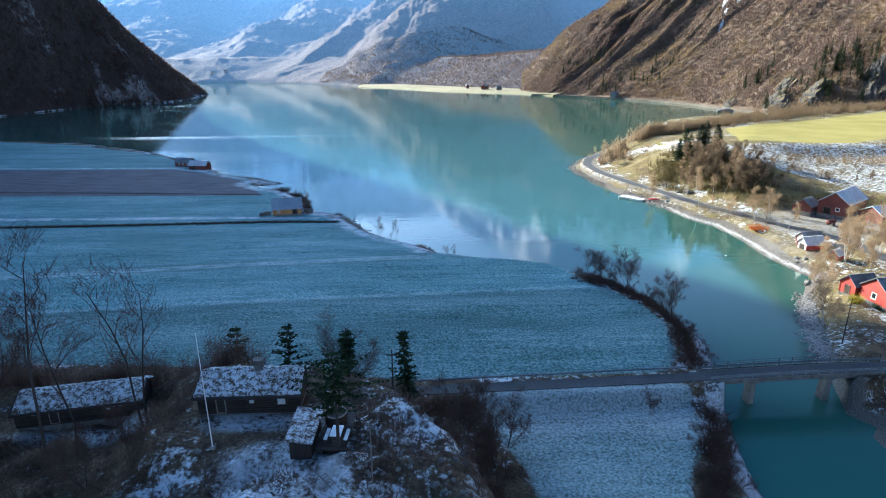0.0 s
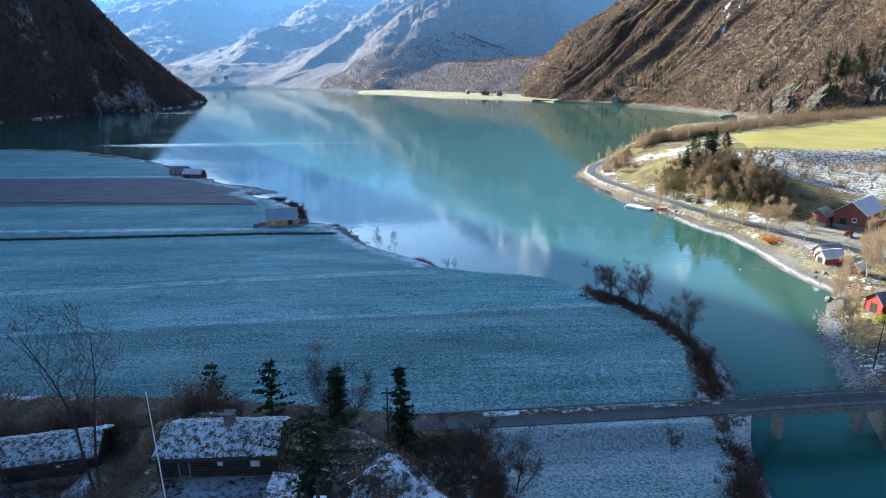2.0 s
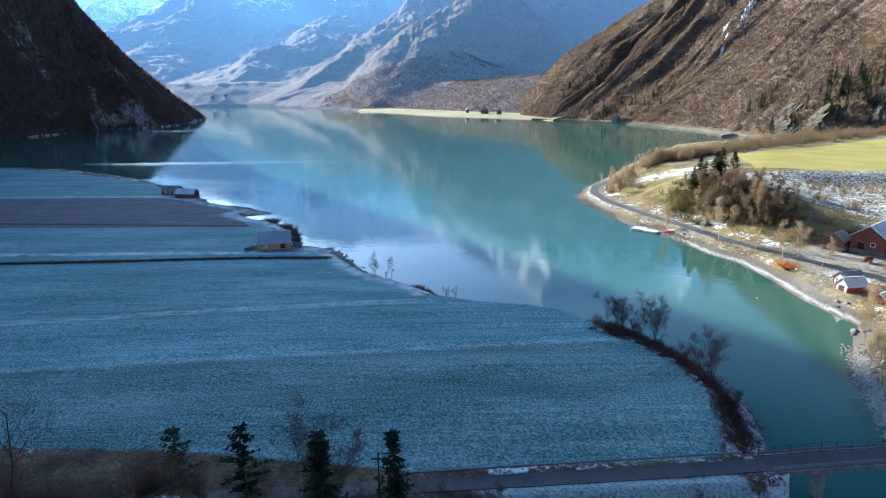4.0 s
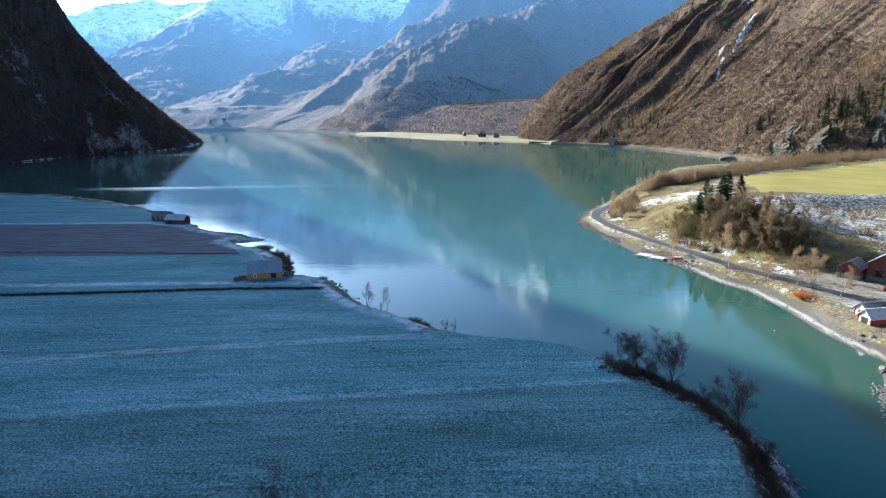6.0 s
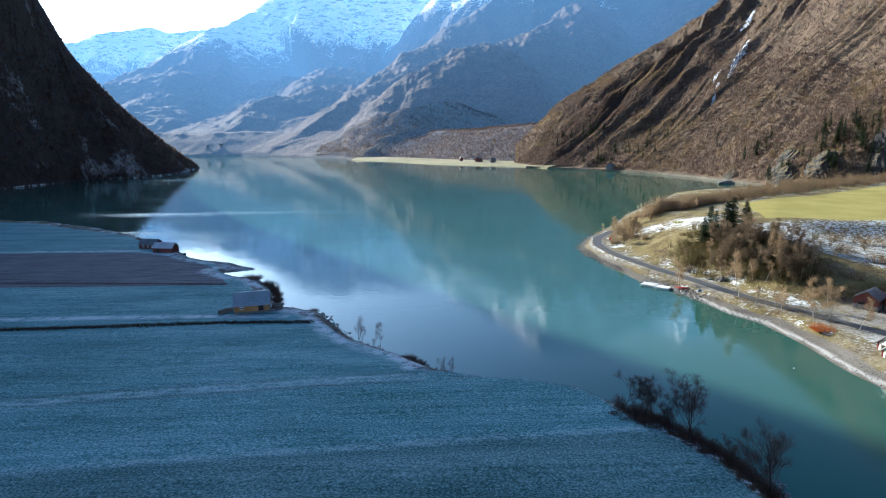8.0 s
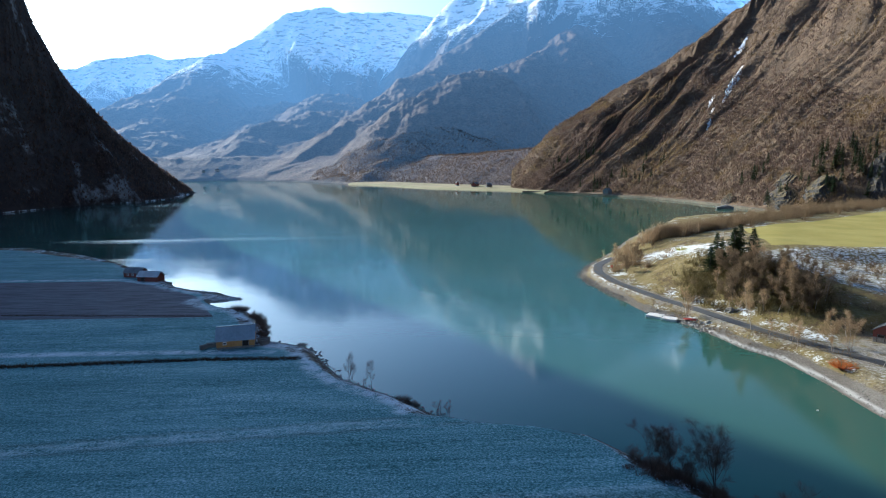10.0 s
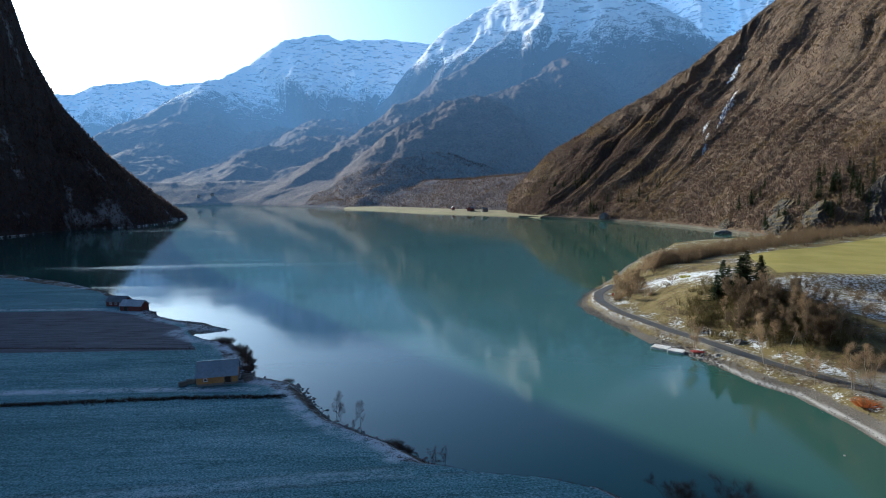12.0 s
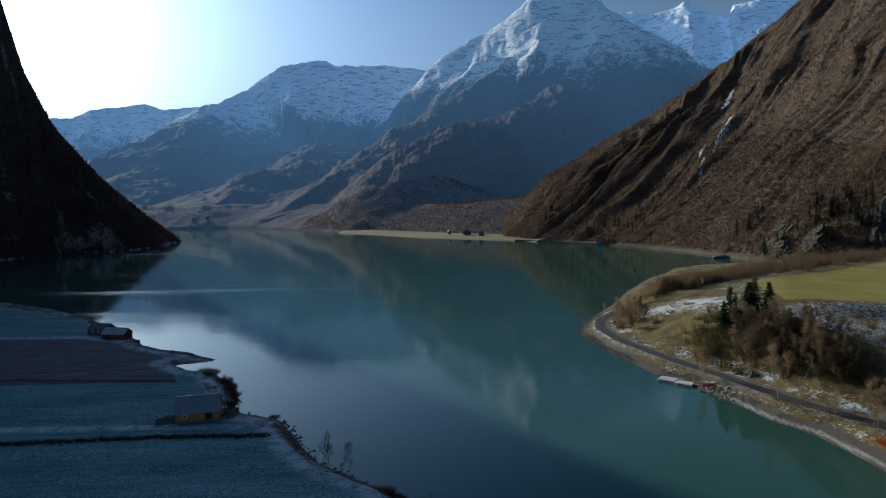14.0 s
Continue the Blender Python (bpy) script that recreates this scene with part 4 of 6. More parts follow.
def opening(root, name, side, at, sill, w, h, L, W, m_frame, door=False):
    turn = {"front": pose(at, -W, 0), "back": pose(at, W, 0, 0, 0, 180), "gable": pose(-L, at, 0, 0, 0, -90), "far": pose(L, at, 0, 0, 0, 90)}[side]
    holder = part(name, Soup().box(-w / 2, w / 2, -0.03, 0.02, sill, sill + h, turn), m_frame if not door else m_grey_wood, root)
    holder_pane = "panel" if door else "pane"
    part(holder_pane, Soup().box(-w / 2 + 0.1, w / 2 - 0.1, -0.045, -0.032, sill + 0.1, sill + h - 0.1, turn), m_dark_wood if door else m_pane_sheen if m_frame == m_dark_wood else m_glass, holder)
    part("frame", Soup().box(-w / 2 - 0.07, -w / 2, -0.07, 0.0, sill - 0.05, sill + h + 0.07, turn).box(w / 2, w / 2 + 0.07, -0.07, 0, sill - 0.05, sill + h + 0.07, turn)
         .box(-w / 2, w / 2, -0.07, 0, sill + h, sill + h + 0.07, turn), m_frame, holder)
    if not door:
        part("sill", Soup().box(-w / 2 - 0.1, w / 2 + 0.1, -0.12, 0, sill - 0.08, sill, turn), m_frame, holder)
    return holder


def turf_roof(root, length, width, eave, ridge, over, seed):
    """Lumpy snow-patched turf laid on both roof slopes, held by a log at the eave."""
    L, W = length / 2 + over, width / 2 + over
    slope = (ridge - eave) / (width / 2)
    for sy in (-1, 1):
        nx, ny = 60, 24
        xs, ys = np.linspace(-L, L, nx), np.linspace(0, W, ny)
        X, Y = np.meshgrid(xs, ys)
        Z = ridge + 0.32 - slope * Y + 0.10 * fbm(X * 1.3 + seed, Y * 1.3, 4, seed) + 0.05 * fbm(X * 5, Y * 5, 2, seed + 3)
        lip = np.minimum(np.minimum(X + L, L - X), W - Y)
        Z -= 0.30 * (1 - smooth(lip, 0.0, 0.22))
        P = np.stack([X, Y * sy, Z], -1)
        ob = grid_mesh("turf", P, m_sod)
        ob.parent = root
        ob["label"] = "snow-patched turf roofing"
        part("eave_log", Soup().tube([(-L, sy * W, ridge - slope * W + 0.12), (L, sy * W, ridge - slope * W + 0.12)], [0.11, 0.11], 7), m_dark_wood, root)


def log_wall(root, x0, x1, y, z0, z1, across=False):
    z = z0 + 0.11
    while z < z1:
        a, b = ((x0, y, z), (x1, y, z)) if not across else ((y, x0, z), (y, x1, z))
        part("log", Soup().tube([a, b], [0.12, 0.11], 6), m_dark_wood, root)
        z += 0.215


# the dark log cabin on the knoll
CZ = 19.7
cabin = house("cabin", -14.8, 37.9, CZ, 1.0, 7.5, 3.7, 1.8, 2.72, m_dark_wood, m_dark_wood, "dark tarred log cabin with a snowy turf roof", "cabin", over=0.45, thick=0.18,
              windows=(("front", 0.2, 0.85, 0.55, 0.5), ("front", 2.5, 0.7, 0.8, 0.75)), doors=(("front", -2.2, 0.1, 0.8, 1.55),), plinth=0.04, m_frame=m_dark_wood, chimney=(0.5, 0.0, 0.95), roof_soup=True)
turf_roof(cabin, 7.5, 3.7, 1.8, 2.72, 0.45, 4)
log_wall(cabin, -3.95, -2.7, -1.87, 0.15, 1.7)
log_wall(cabin, -1.7, 3.95, -1.87, 0.15, 0.6)
log_wall(cabin, -1.7, -0.2, -1.87, 0.6, 1.7)
log_wall(cabin, 0.6, 1.95, -1.87, 0.6, 1.7)
log_wall(cabin, 3.05, 3.95, -1.87, 0.6, 1.7)
cabin2 = house("cabin", -30.6, 41.0, 17.0, 11.0, 9.4, 3.4, 1.55, 2.35, m_dark_wood, m_dark_wood, "long low log outbuilding with a snowy turf roof", "cabin", over=0.4, thick=0.16,
               windows=(("front", 2.2, 0.75, 0.5, 0.4),), doors=(("front", -2.0, 0.1, 0.8, 1.35),), m_frame=m_dark_wood, plinth=0.03, roof_soup=True)
turf_roof(cabin2, 9.4, 3.4, 1.55, 2.35, 0.4, 9)
log_wall(cabin2, -1.5, 4.9, -1.72, 0.1, 0.65)
log_wall(cabin2, -4.9, -2.5, -1.72, 0.1, 1.4)
shed = thing("shed", pose(-9.7, 32.5, 19.5, 0, 0, -2), "small dark wooden shed with a frosted mono-pitch roof", "shed")
for x0, x1, y0, y1 in ((-0.75, 0.75, -1.6, -1.45), (-0.75, 0.75, 1.45, 1.6), (-0.75, -0.6, -1.45, 1.45), (0.6, 0.75, -1.45, 1.45)):
    part("wall", Soup().box(x0, x1, y0, y1, -0.8, 1.35), m_dark_wood, shed)
part("roof", Soup().add([(sx * 0.95, sy * 1.88, 1.5 - 0.14 * sx + 0.12 * sy + dz) for dz in (0, 0.12) for sx, sy in ((-1, -1), (1, -1), (1, 1), (-1, 1))],
                        [(3, 2, 1, 0), (4, 5, 6, 7)] + [(i, (i + 1) % 4, 4 + (i + 1) % 4, 4 + i) for i in range(4)]), m_sod, shed, "frosted roofing felt")
part("door", Soup().box(-0.4, 0.4, -1.66, -1.6, -0.3, 1.15), m_dark_wood, shed)

# deck with a round tub, bench, ladder and tarpaulin
deck = thing("deck", pose(-7.6, 33.6, 19.55, 0, 0, -4), "small dark wooden terrace deck on the rock", "deck")
for k in range(12):
    part("plank", Soup().box(-1.1, 1.1, -2.4 + k * 0.4, -2.4 + k * 0.4 + 0.37, 0.25, 0.31), m_dark_wood, deck)
for x in (-1.0, 1.0):
    for y in (-2.2, 0, 2.2):
        part("leg", Soup().box(x - 0.06, x + 0.06, y - 0.06, y + 0.06, -1.2, 0.25), m_dark_wood, deck)
tub = thing("hot_tub", pose(-7.8, 34.6, 19.86), "round dark wooden hot tub with a frosty rim", "hot tub")
for k in range(20):
    a = 2 * math.pi * k / 20
    part("stave", Soup().box(-0.128, 0.128, -0.04, 0.04, 0, 0.8, Matrix.Rotation(a, 4, "Z") @ Matrix.Translation((0, 0.78, 0))), m_dark_wood, tub)
part("rim", Soup().tube([(0.8 * math.cos(2 * math.pi * k / 24), 0.8 * math.sin(2 * math.pi * k / 24), 0.82) for k in range(25)], [0.06] * 25, 5, False), m_grey_wood, tub, "frosted rim")
part("cover", Soup().tube([(0, 0, 0.66), (0, 0, 0.72)], [0.75, 0.75], 20), m_dark_wood, tub)
bench = thing("table", pose(-7.4, 32.4, 19.86, 0, 0, -4), "pale frosted garden table and benches on the deck", "table")
part("tabletop", Soup().box(-0.4, 0.4, -0.65, 0.65, 0.68, 0.74, None, 0.02), m_frost_roof, bench)
for x in (-0.85, 0.6):
    part("bench_seat", Soup().box(x, x + 0.26, -0.65, 0.65, 0.40, 0.45), m_frost_roof, bench)
for x in (-0.3, 0.3):
    for y in (-0.5, 0.5):
        part("leg", Soup().box(x - 0.04, x + 0.04, y - 0.04, y + 0.04, 0, 0.68), m_dark_wood, bench)
ladder = thing("ladder", pose(-7.7, 28.8, ground_height(-7.7, 28.8) + 0.05, 0, 0, 40), "short wooden ladder lying on frosty ground", "ladder")
for x in (-0.22, 0.22):
    part("rail", Soup().box(x - 0.03, x + 0.03, -1.1, 1.1, 0, 0.06), m_grey_wood, ladder)
for k in range(7):
    part("rung", Soup().box(-0.22, 0.22, -0.95 + 0.3 * k, -0.91 + 0.3 * k, 0.015, 0.05), m_grey_wood, ladder)


def pole(name, x, y, z, h, r, material, label, category):
    root = thing(name, pose(x, y, z), label, category)
    part("shaft", Soup().tube([(0, 0, -0.5), (0, 0, h * 0.5), (0, 0, h)], [r, r * 0.8, r * 0.5], 7), material, root)
    return root


flag = pole("flagpole", -16.2, 31.8, ground_height(-16.2, 31.8), 9.0, 0.045, m_white, "white painted flagpole on the cabin knoll", "flagpole")
part("base_stone", Soup().box(-0.2, 0.2, -0.18, 0.18, -0.4, 0.16, None, 0.06), m_stone, flag)
part("knob", Soup().tube([(0, 0, 9.0), (0, 0, 9.08), (0, 0, 9.15)], [0.025, 0.06, 0.025], 6), m_white, flag)
pole("wooden_pole", -4.5, 28.6, ground_height(-4.5, 28.6), 4.5, 0.06, m_grey_wood, "thin weathered wooden pole on the rock", "pole")
util = pole("utility_pole", -4.9, 53.3, 5.0, 11.0, 0.13, m_dark_wood, "dark wooden utility pole behind the knoll", "utility pole")
part("cross_arm", Soup().box(-0.6, 0.6, -0.06, 0.06, 10.3, 10.42), m_dark_wood, util)

# ---- farm by the left shore ----
barn = house("barn", -45.6, 172.6, 1.5, 12.0, 8.6, 6.2, 1.9, 4.5, m_ochre, m_tin, "ochre wooden barn with a grey metal roof by the shore", "barn", over=0.3, windows=(("front", -2.5, 0.8, 0.7, 0.6),),
             doors=(("front", 2.3, 0.1, 1.4, 1.6),), plinth=0.2)
for x, y, w, l, yaw in ((-51.4, 171.0, 1.2, 2.0, 10), (-52.6, 169.4, 1.0, 1.6, 40), (-39.6, 174.2, 1.2, 2.6, 10), (-38.8, 172.4, 1.0, 2.0, 20)):
    wood = thing("wood_pile", pose(x, y, ground_height(x, y), 0, 0, yaw), "frosty stack of grey logs beside the barn", "wood pile", "wood piles")
    for k in range(9):
        part("log", Soup().tube([(-l / 2, (k % 3 - 1) * 0.36, 0.18 + (k // 3) * 0.33), (l / 2, (k % 3 - 1) * 0.36 + 0.05, 0.18 + (k // 3) * 0.33)], [0.18, 0.17], 6), m_grey_wood, wood)
house("boathouse", -114.0, 263.5, 0.9, -12, 7.5, 4.2, 2.3, 3.9, m_maroon, m_slate, "dark red boathouse with a frosted slate roof", "boathouse", windows=(("front", -2, 1, 0.8, 0.8), ("front", 0.2, 1, 0.8, 0.8), ("front", 2.2, 1, 0.8, 0.8)), plinth=0.2, group="lakeside huts")
house("boathouse", -104.2, 255.0, 0.8, -10, 8.2, 4.4, 2.4, 4.0, m_maroon, m_frost_roof, "dark red boathouse with a pale frosted roof", "boathouse", doors=(("front", -2, 0.1, 1.6, 1.9),), plinth=0.2, group="lakeside huts")
jetty = thing("jetty", pose(-98, 252.5, 0.5, 0, 0, -10), "dark wooden slipway beside the boathouse", "jetty")
for k in range(8):
    part("plank", Soup().box(-1.6 + k * 0.5, -1.15 + k * 0.5, -1.2, 1.2, 0.2, 0.28), m_dark_wood, jetty)
for y in (-0.9, 0.9):
    part("bearer", Soup().box(-1.6, 2.4, y - 0.1, y + 0.1, -1.5, 0.2), m_dark_wood, jetty)

# ---- sunny side ----
house("boathouse", 92.1, 128.1, 1.7, 8, 4.8, 3.0, 2.2, 3.6, m_red, m_frost_roof, "red boathouse with a white gable and frosted roof", "boathouse", m_gable=m_white, doors=(("gable", 0.0, 0.1, 1.4, 1.8),), plinth=0.2, group="shore boathouses")
house("boathouse", 94.2, 131.9, 1.8, 8, 4.8, 3.0, 2.2, 3.6, m_red, m_slate, "red boathouse with a white gable and slate roof", "boathouse", m_gable=m_white, doors=(("gable", 0.0, 0.1, 1.4, 1.8),), plinth=0.2, group="shore boathouses")
GZ = 2.9
house("barn", 120.0, 157.9, GZ, 36.9, 14.0, 7.6, 4.6, 7.5, m_maroon, m_frost_roof, "large dark red barn on a stone foundation", "barn", windows=(("gable", -1.2, 2.2, 1.0, 1.0),), doors=(("gable", 1.4, 1.0, 1.8, 2.0),), plinth=1.0, over=0.4)
house("barn", 110.4, 159.5, GZ, 36.9, 6.0, 5.0, 2.9, 4.6, m_maroon, m_slate, "low red barn wing with slate roof and stone base", "barn", doors=(("gable", 1.0, 0.1, 1.4, 1.8),), plinth=1.2)
house("outbuilding", 127.5, 147.2, 3.4, 10, 16.0, 7.0, 3.0, 4.8, m_maroon, m_frost_roof, "long farm building with a frosted roof", "outbuilding", plinth=0.5, windows=(("front", -5, 1.0, 1, 0.8), ("front", 0, 1.0, 1, 0.8), ("front", 5, 1.0, 1, 0.8)))
house("house", 85.9, 93.6, 2.5, 4, 9.0, 6.2, 3.2, 5.4, m_red, m_slate, "red wooden house with slate roof and white base", "house", plinth=0.7, windows=(("front", -2.6, 1.4, 1.1, 1.1), ("front", 0.2, 1.4, 1.1, 1.1), ("front", 2.8, 1.4, 1.1, 1.1), ("gable", 0, 1.4, 1.0, 1.1)), chimney=(1.0, 0, 0.8))
house("outbuilding", 82.8, 99.1, 2.5, 10, 5.0, 3.4, 2.5, 4.0, m_red, m_slate, "small red garden shed with slate roof", "outbuilding", plinth=0.2, doors=(("gable", 0, 0.1, 1.0, 1.9),))
house("playhouse", 92.8, 120.1, 2.2, 30, 2.6, 2.2, 1.5, 2.4, m_red, m_frost_roof, "tiny red wooden playhouse among birches", "playhouse", doors=(("gable", 0, 0.1, 0.7, 1.2),))
house("house", 233.3, 281.5, ground_height(233.3, 281.5), 20, 9, 7, 3.6, 6.2, m_white, m_slate, "white wooden farmhouse beyond the green field", "house", windows=(("front", -2.4, 1.4, 1.1, 1.2), ("front", 0.4, 1.4, 1.1, 1.2), ("gable", 0, 1.4, 1, 1.2)), plinth=0.4)
tank = thing("tank_trailer", pose(109.4, 146.4, 2.75, 0, 0, 25), "faded red tank trailer parked by the barn", "trailer")
part("tank", Soup().tube([(-1.5, 0, 1.15), (-1.35, 0, 1.15), (1.35, 0, 1.15), (1.5, 0, 1.15)], [0.3, 0.62, 0.62, 0.3], 14), m_maroon, tank, smooth_faces=True)
part("drawbar", Soup().tube([(-1.4, 0, 0.6), (-2.6, 0, 0.45)], [0.07, 0.05], 6), m_steel, tank)
for y in (-0.72, 0.72):
    w = part("wheel", Soup().tube([(0.2, y - 0.13, 0.42), (0.2, y + 0.13, 0.42)], [0.42, 0.42], 14), m_asphalt, tank)
    part("rim", Soup().tube([(0.2, y - 0.15, 0.42), (0.2, y + 0.15, 0.42)], [0.2, 0.2], 10), m_steel, w)
dock = thing("floating_dock", pose(70.2, 193.2, 0.0, 0, 0, -40) @ Matrix.Diagonal((1.2, 1.3, 1.15, 1)), "white floating dock of two pontoons by the shore", "dock")
for x0, x1, y0, y1 in ((-3.4, 0.3, -1.3, 1.6), (0.5, 4.0, -1.9, 0.6)):
    pt = part("pontoon", Soup().box(x0, x1, y0, y1, -0.3, 0.5, None, 0.12), m_white, dock)
    for k in range(6):
        part("deck_board", Soup().box(x0 + 0.1, x1 - 0.1, y0 + 0.12 + k * (y1 - y0 - 0.2) / 6, y0 + 0.06 + (k + 1) * (y1 - y0 - 0.2) / 6, 0.505, 0.55), m_white, pt)
part("gangway", Soup().box(3.8, 6.6, -0.9, 0.1, 0.42, 0.52), m_grey_wood, dock)
boat = thing("rowing_boat", pose(76.0, 187.1, ground_height(76.0, 187.1) + 0.05, 0, 0, -35), "red upturned rowing boat on the shore grass", "boat")
s = Soup()
ring = []
for k in range(9):
    u = k / 8 * 2 - 1
    w, hgt = 0.75 * (1 - abs(u) ** 2.6), 0.55 * (1 - 0.35 * abs(u) ** 2)
    ring.append([(2.1 * u, -w, 0), (2.1 * u, -w * 0.75, hgt * 0.75), (2.1 * u, 0, hgt), (2.1 * u, w * 0.75, hgt * 0.75), (2.1 * u, w, 0)])
s.add([q for r in ring for q in r], [(5 * i + k, 5 * i + 5 + k, 5 * i + 6 + k, 5 * i + 1 + k) for i in range(8) for k in range(4)])
part("hull", s, m_red, boat, smooth_faces=True)
part("keel", Soup().tube([q[2] for q in ring], [0.05] * 9, 4), m_grey_wood, boat)
sign = thing("road_sign", pose(75.6, 253.7, 2.6), "small red warning marker at the road bend", "road sign")
part("post", Soup().tube([(0, 0, -0.3), (0, 0, 1.6)], [0.06, 0.06], 6), m_steel, sign)
part("plate", Soup().box(-0.5, 0.5, -0.12, -0.06, 0.9, 1.9, None, 0.02), m_red, sign)
lamp = pole("street_lamp", 66.5, 79.7, 2.4, 7.5, 0.10, m_dark_wood, "dark wooden lamp post by the house drive", "street lamp")
part("arm", Soup().tube([(0, 0, 7.2), (-0.5, -0.3, 7.5), (-1.0, -0.6, 7.5)], [0.04, 0.04, 0.04], 5), m_steel, lamp)
part("lantern", Soup().box(-1.3, -0.9, -0.75, -0.5, 7.4, 7.52, None, 0.03), m_steel, lamp)
buoy = thing("buoy", pose(72.6, 130.0, 0.0) @ Matrix.Diagonal((0.6, 0.6, 0.6, 1)), "small white mooring buoy on the water", "buoy")
part("float", Soup().tube([(0, 0, -0.25), (0, 0, -0.1), (0, 0, 0.15), (0, 0, 0.3)], [0.1, 0.3, 0.3, 0.1], 10), m_white, buoy, smooth_faces=True)
part("ring", Soup().tube([(0, 0, 0.3), (0, 0, 0.42)], [0.05, 0.04], 6), m_steel, buoy)
ramp_wall = thing("retaining_wall", pose(62.0, 69.9, 0.4, 0, 0, -72), "pale concrete wall leaning by the bridge", "wall")
part("slab", Soup().box(-4.0, 4.0, -0.3, 0.3, -0.6, 1.1, None, 0.06), m_concrete, ramp_wall)
part("coping", Soup().box(-4.1, 4.1, -0.38, 0.38, 1.1, 1.25, None, 0.04), m_concrete, ramp_wall)


# ---- plants ----
def bare_tree(seed, h, spread, lean=0.0, fuzz=260, m_trunk=None, m_tw=None, low=0.25, forks=1, fine=0.018):
    """Meshes of a leafless tree: trunk, limbs and a haze of fine twigs."""
    rnd = random.Random(seed)
    trunk, limbs, twigs = Soup(), Soup(), Soup()
    tips = []

    def grow(soup, a, d, length, r, depth):
        pts, rad, p, dd = [a], [r], Vector(a), Vector(d)
        n = 4 if depth < 2 else 3
        for k in range(n):
            dd = (dd + Vector((rnd.uniform(-1, 1), rnd.uniform(-1, 1), rnd.uniform(-0.3, 0.7))) * 0.22).normalized()
            p = p + dd * length / n
            pts.append(p.copy())
            rad.append(r * (1 - 0.75 * (k + 1) / n))
        soup.tube(pts, rad, 5 if depth < 2 else 3, False)
        if depth >= 1:
            tips.extend((q, dd) for q in (pts[1:] if depth > 1 else pts[2:]))
        if depth >= 3:
            return
        kids = (7, 4, 4)[depth]
        for k in range(kids):
            u = (low if depth == 0 else 0.25) + (1 - (low if depth == 0 else 0.25)) * (k + rnd.random()) / kids
            i = min(n - 1, int(u * n))
            q = pts[i].lerp(pts[i + 1], u * n - i)
            w = rnd.uniform(0, 6.283)
            side = Vector((math.cos(w), math.sin(w), rnd.uniform(0.2, 0.9)))
            nd_ = (dd * 0.55 + side * (0.75 if depth == 0 else 0.7)).normalized()
            reach = length * (0.48 if depth == 0 else 0.55) * (1.15 - 0.6 * u) * rnd.uniform(0.7, 1.2) * (spread if depth == 0 else 1)
            grow(limbs, q, nd_, reach, max(0.014, rad[i] * 0.55), depth + 1)

    for f in range(forks):
        grow(trunk, Vector((0.25 * f, 0.1 * f, -0.4)), Vector((lean + 0.18 * f, 0.12 * f, 1)).normalized(), h * (1 - 0.12 * f), 0.006 * h + 0.03, 0)
    for _ in range(fuzz):
        q, way = rnd.choice(tips)
        q = q + Vector((rnd.gauss(0, 1), rnd.gauss(0, 1), rnd.gauss(0, 0.8))) * h * 0.028
        d = (way * 1.1 + Vector((rnd.uniform(-1, 1), rnd.uniform(-1, 1), rnd.uniform(-0.4, 0.9)))).normalized()
        twigs.spike(q, q + d * rnd.uniform(0.35, 1.0) * h * 0.115, fine)
    return trunk.mesh("trunk", m_trunk or m_bark), limbs.mesh("limbs", m_tw or m_twig), twigs.mesh("twigs", m_tw or m_twig)


def place_tree(meshes, name, m, label, category, group):
    root = thing(name, m, label, category, group)
    for nm, me in zip(("trunk", "limb_fan", "twig_haze"), meshes):
        ob = part(nm, me, None, root)
        if nm != "trunk":
            ob["kind"] = "stuff"
    return root


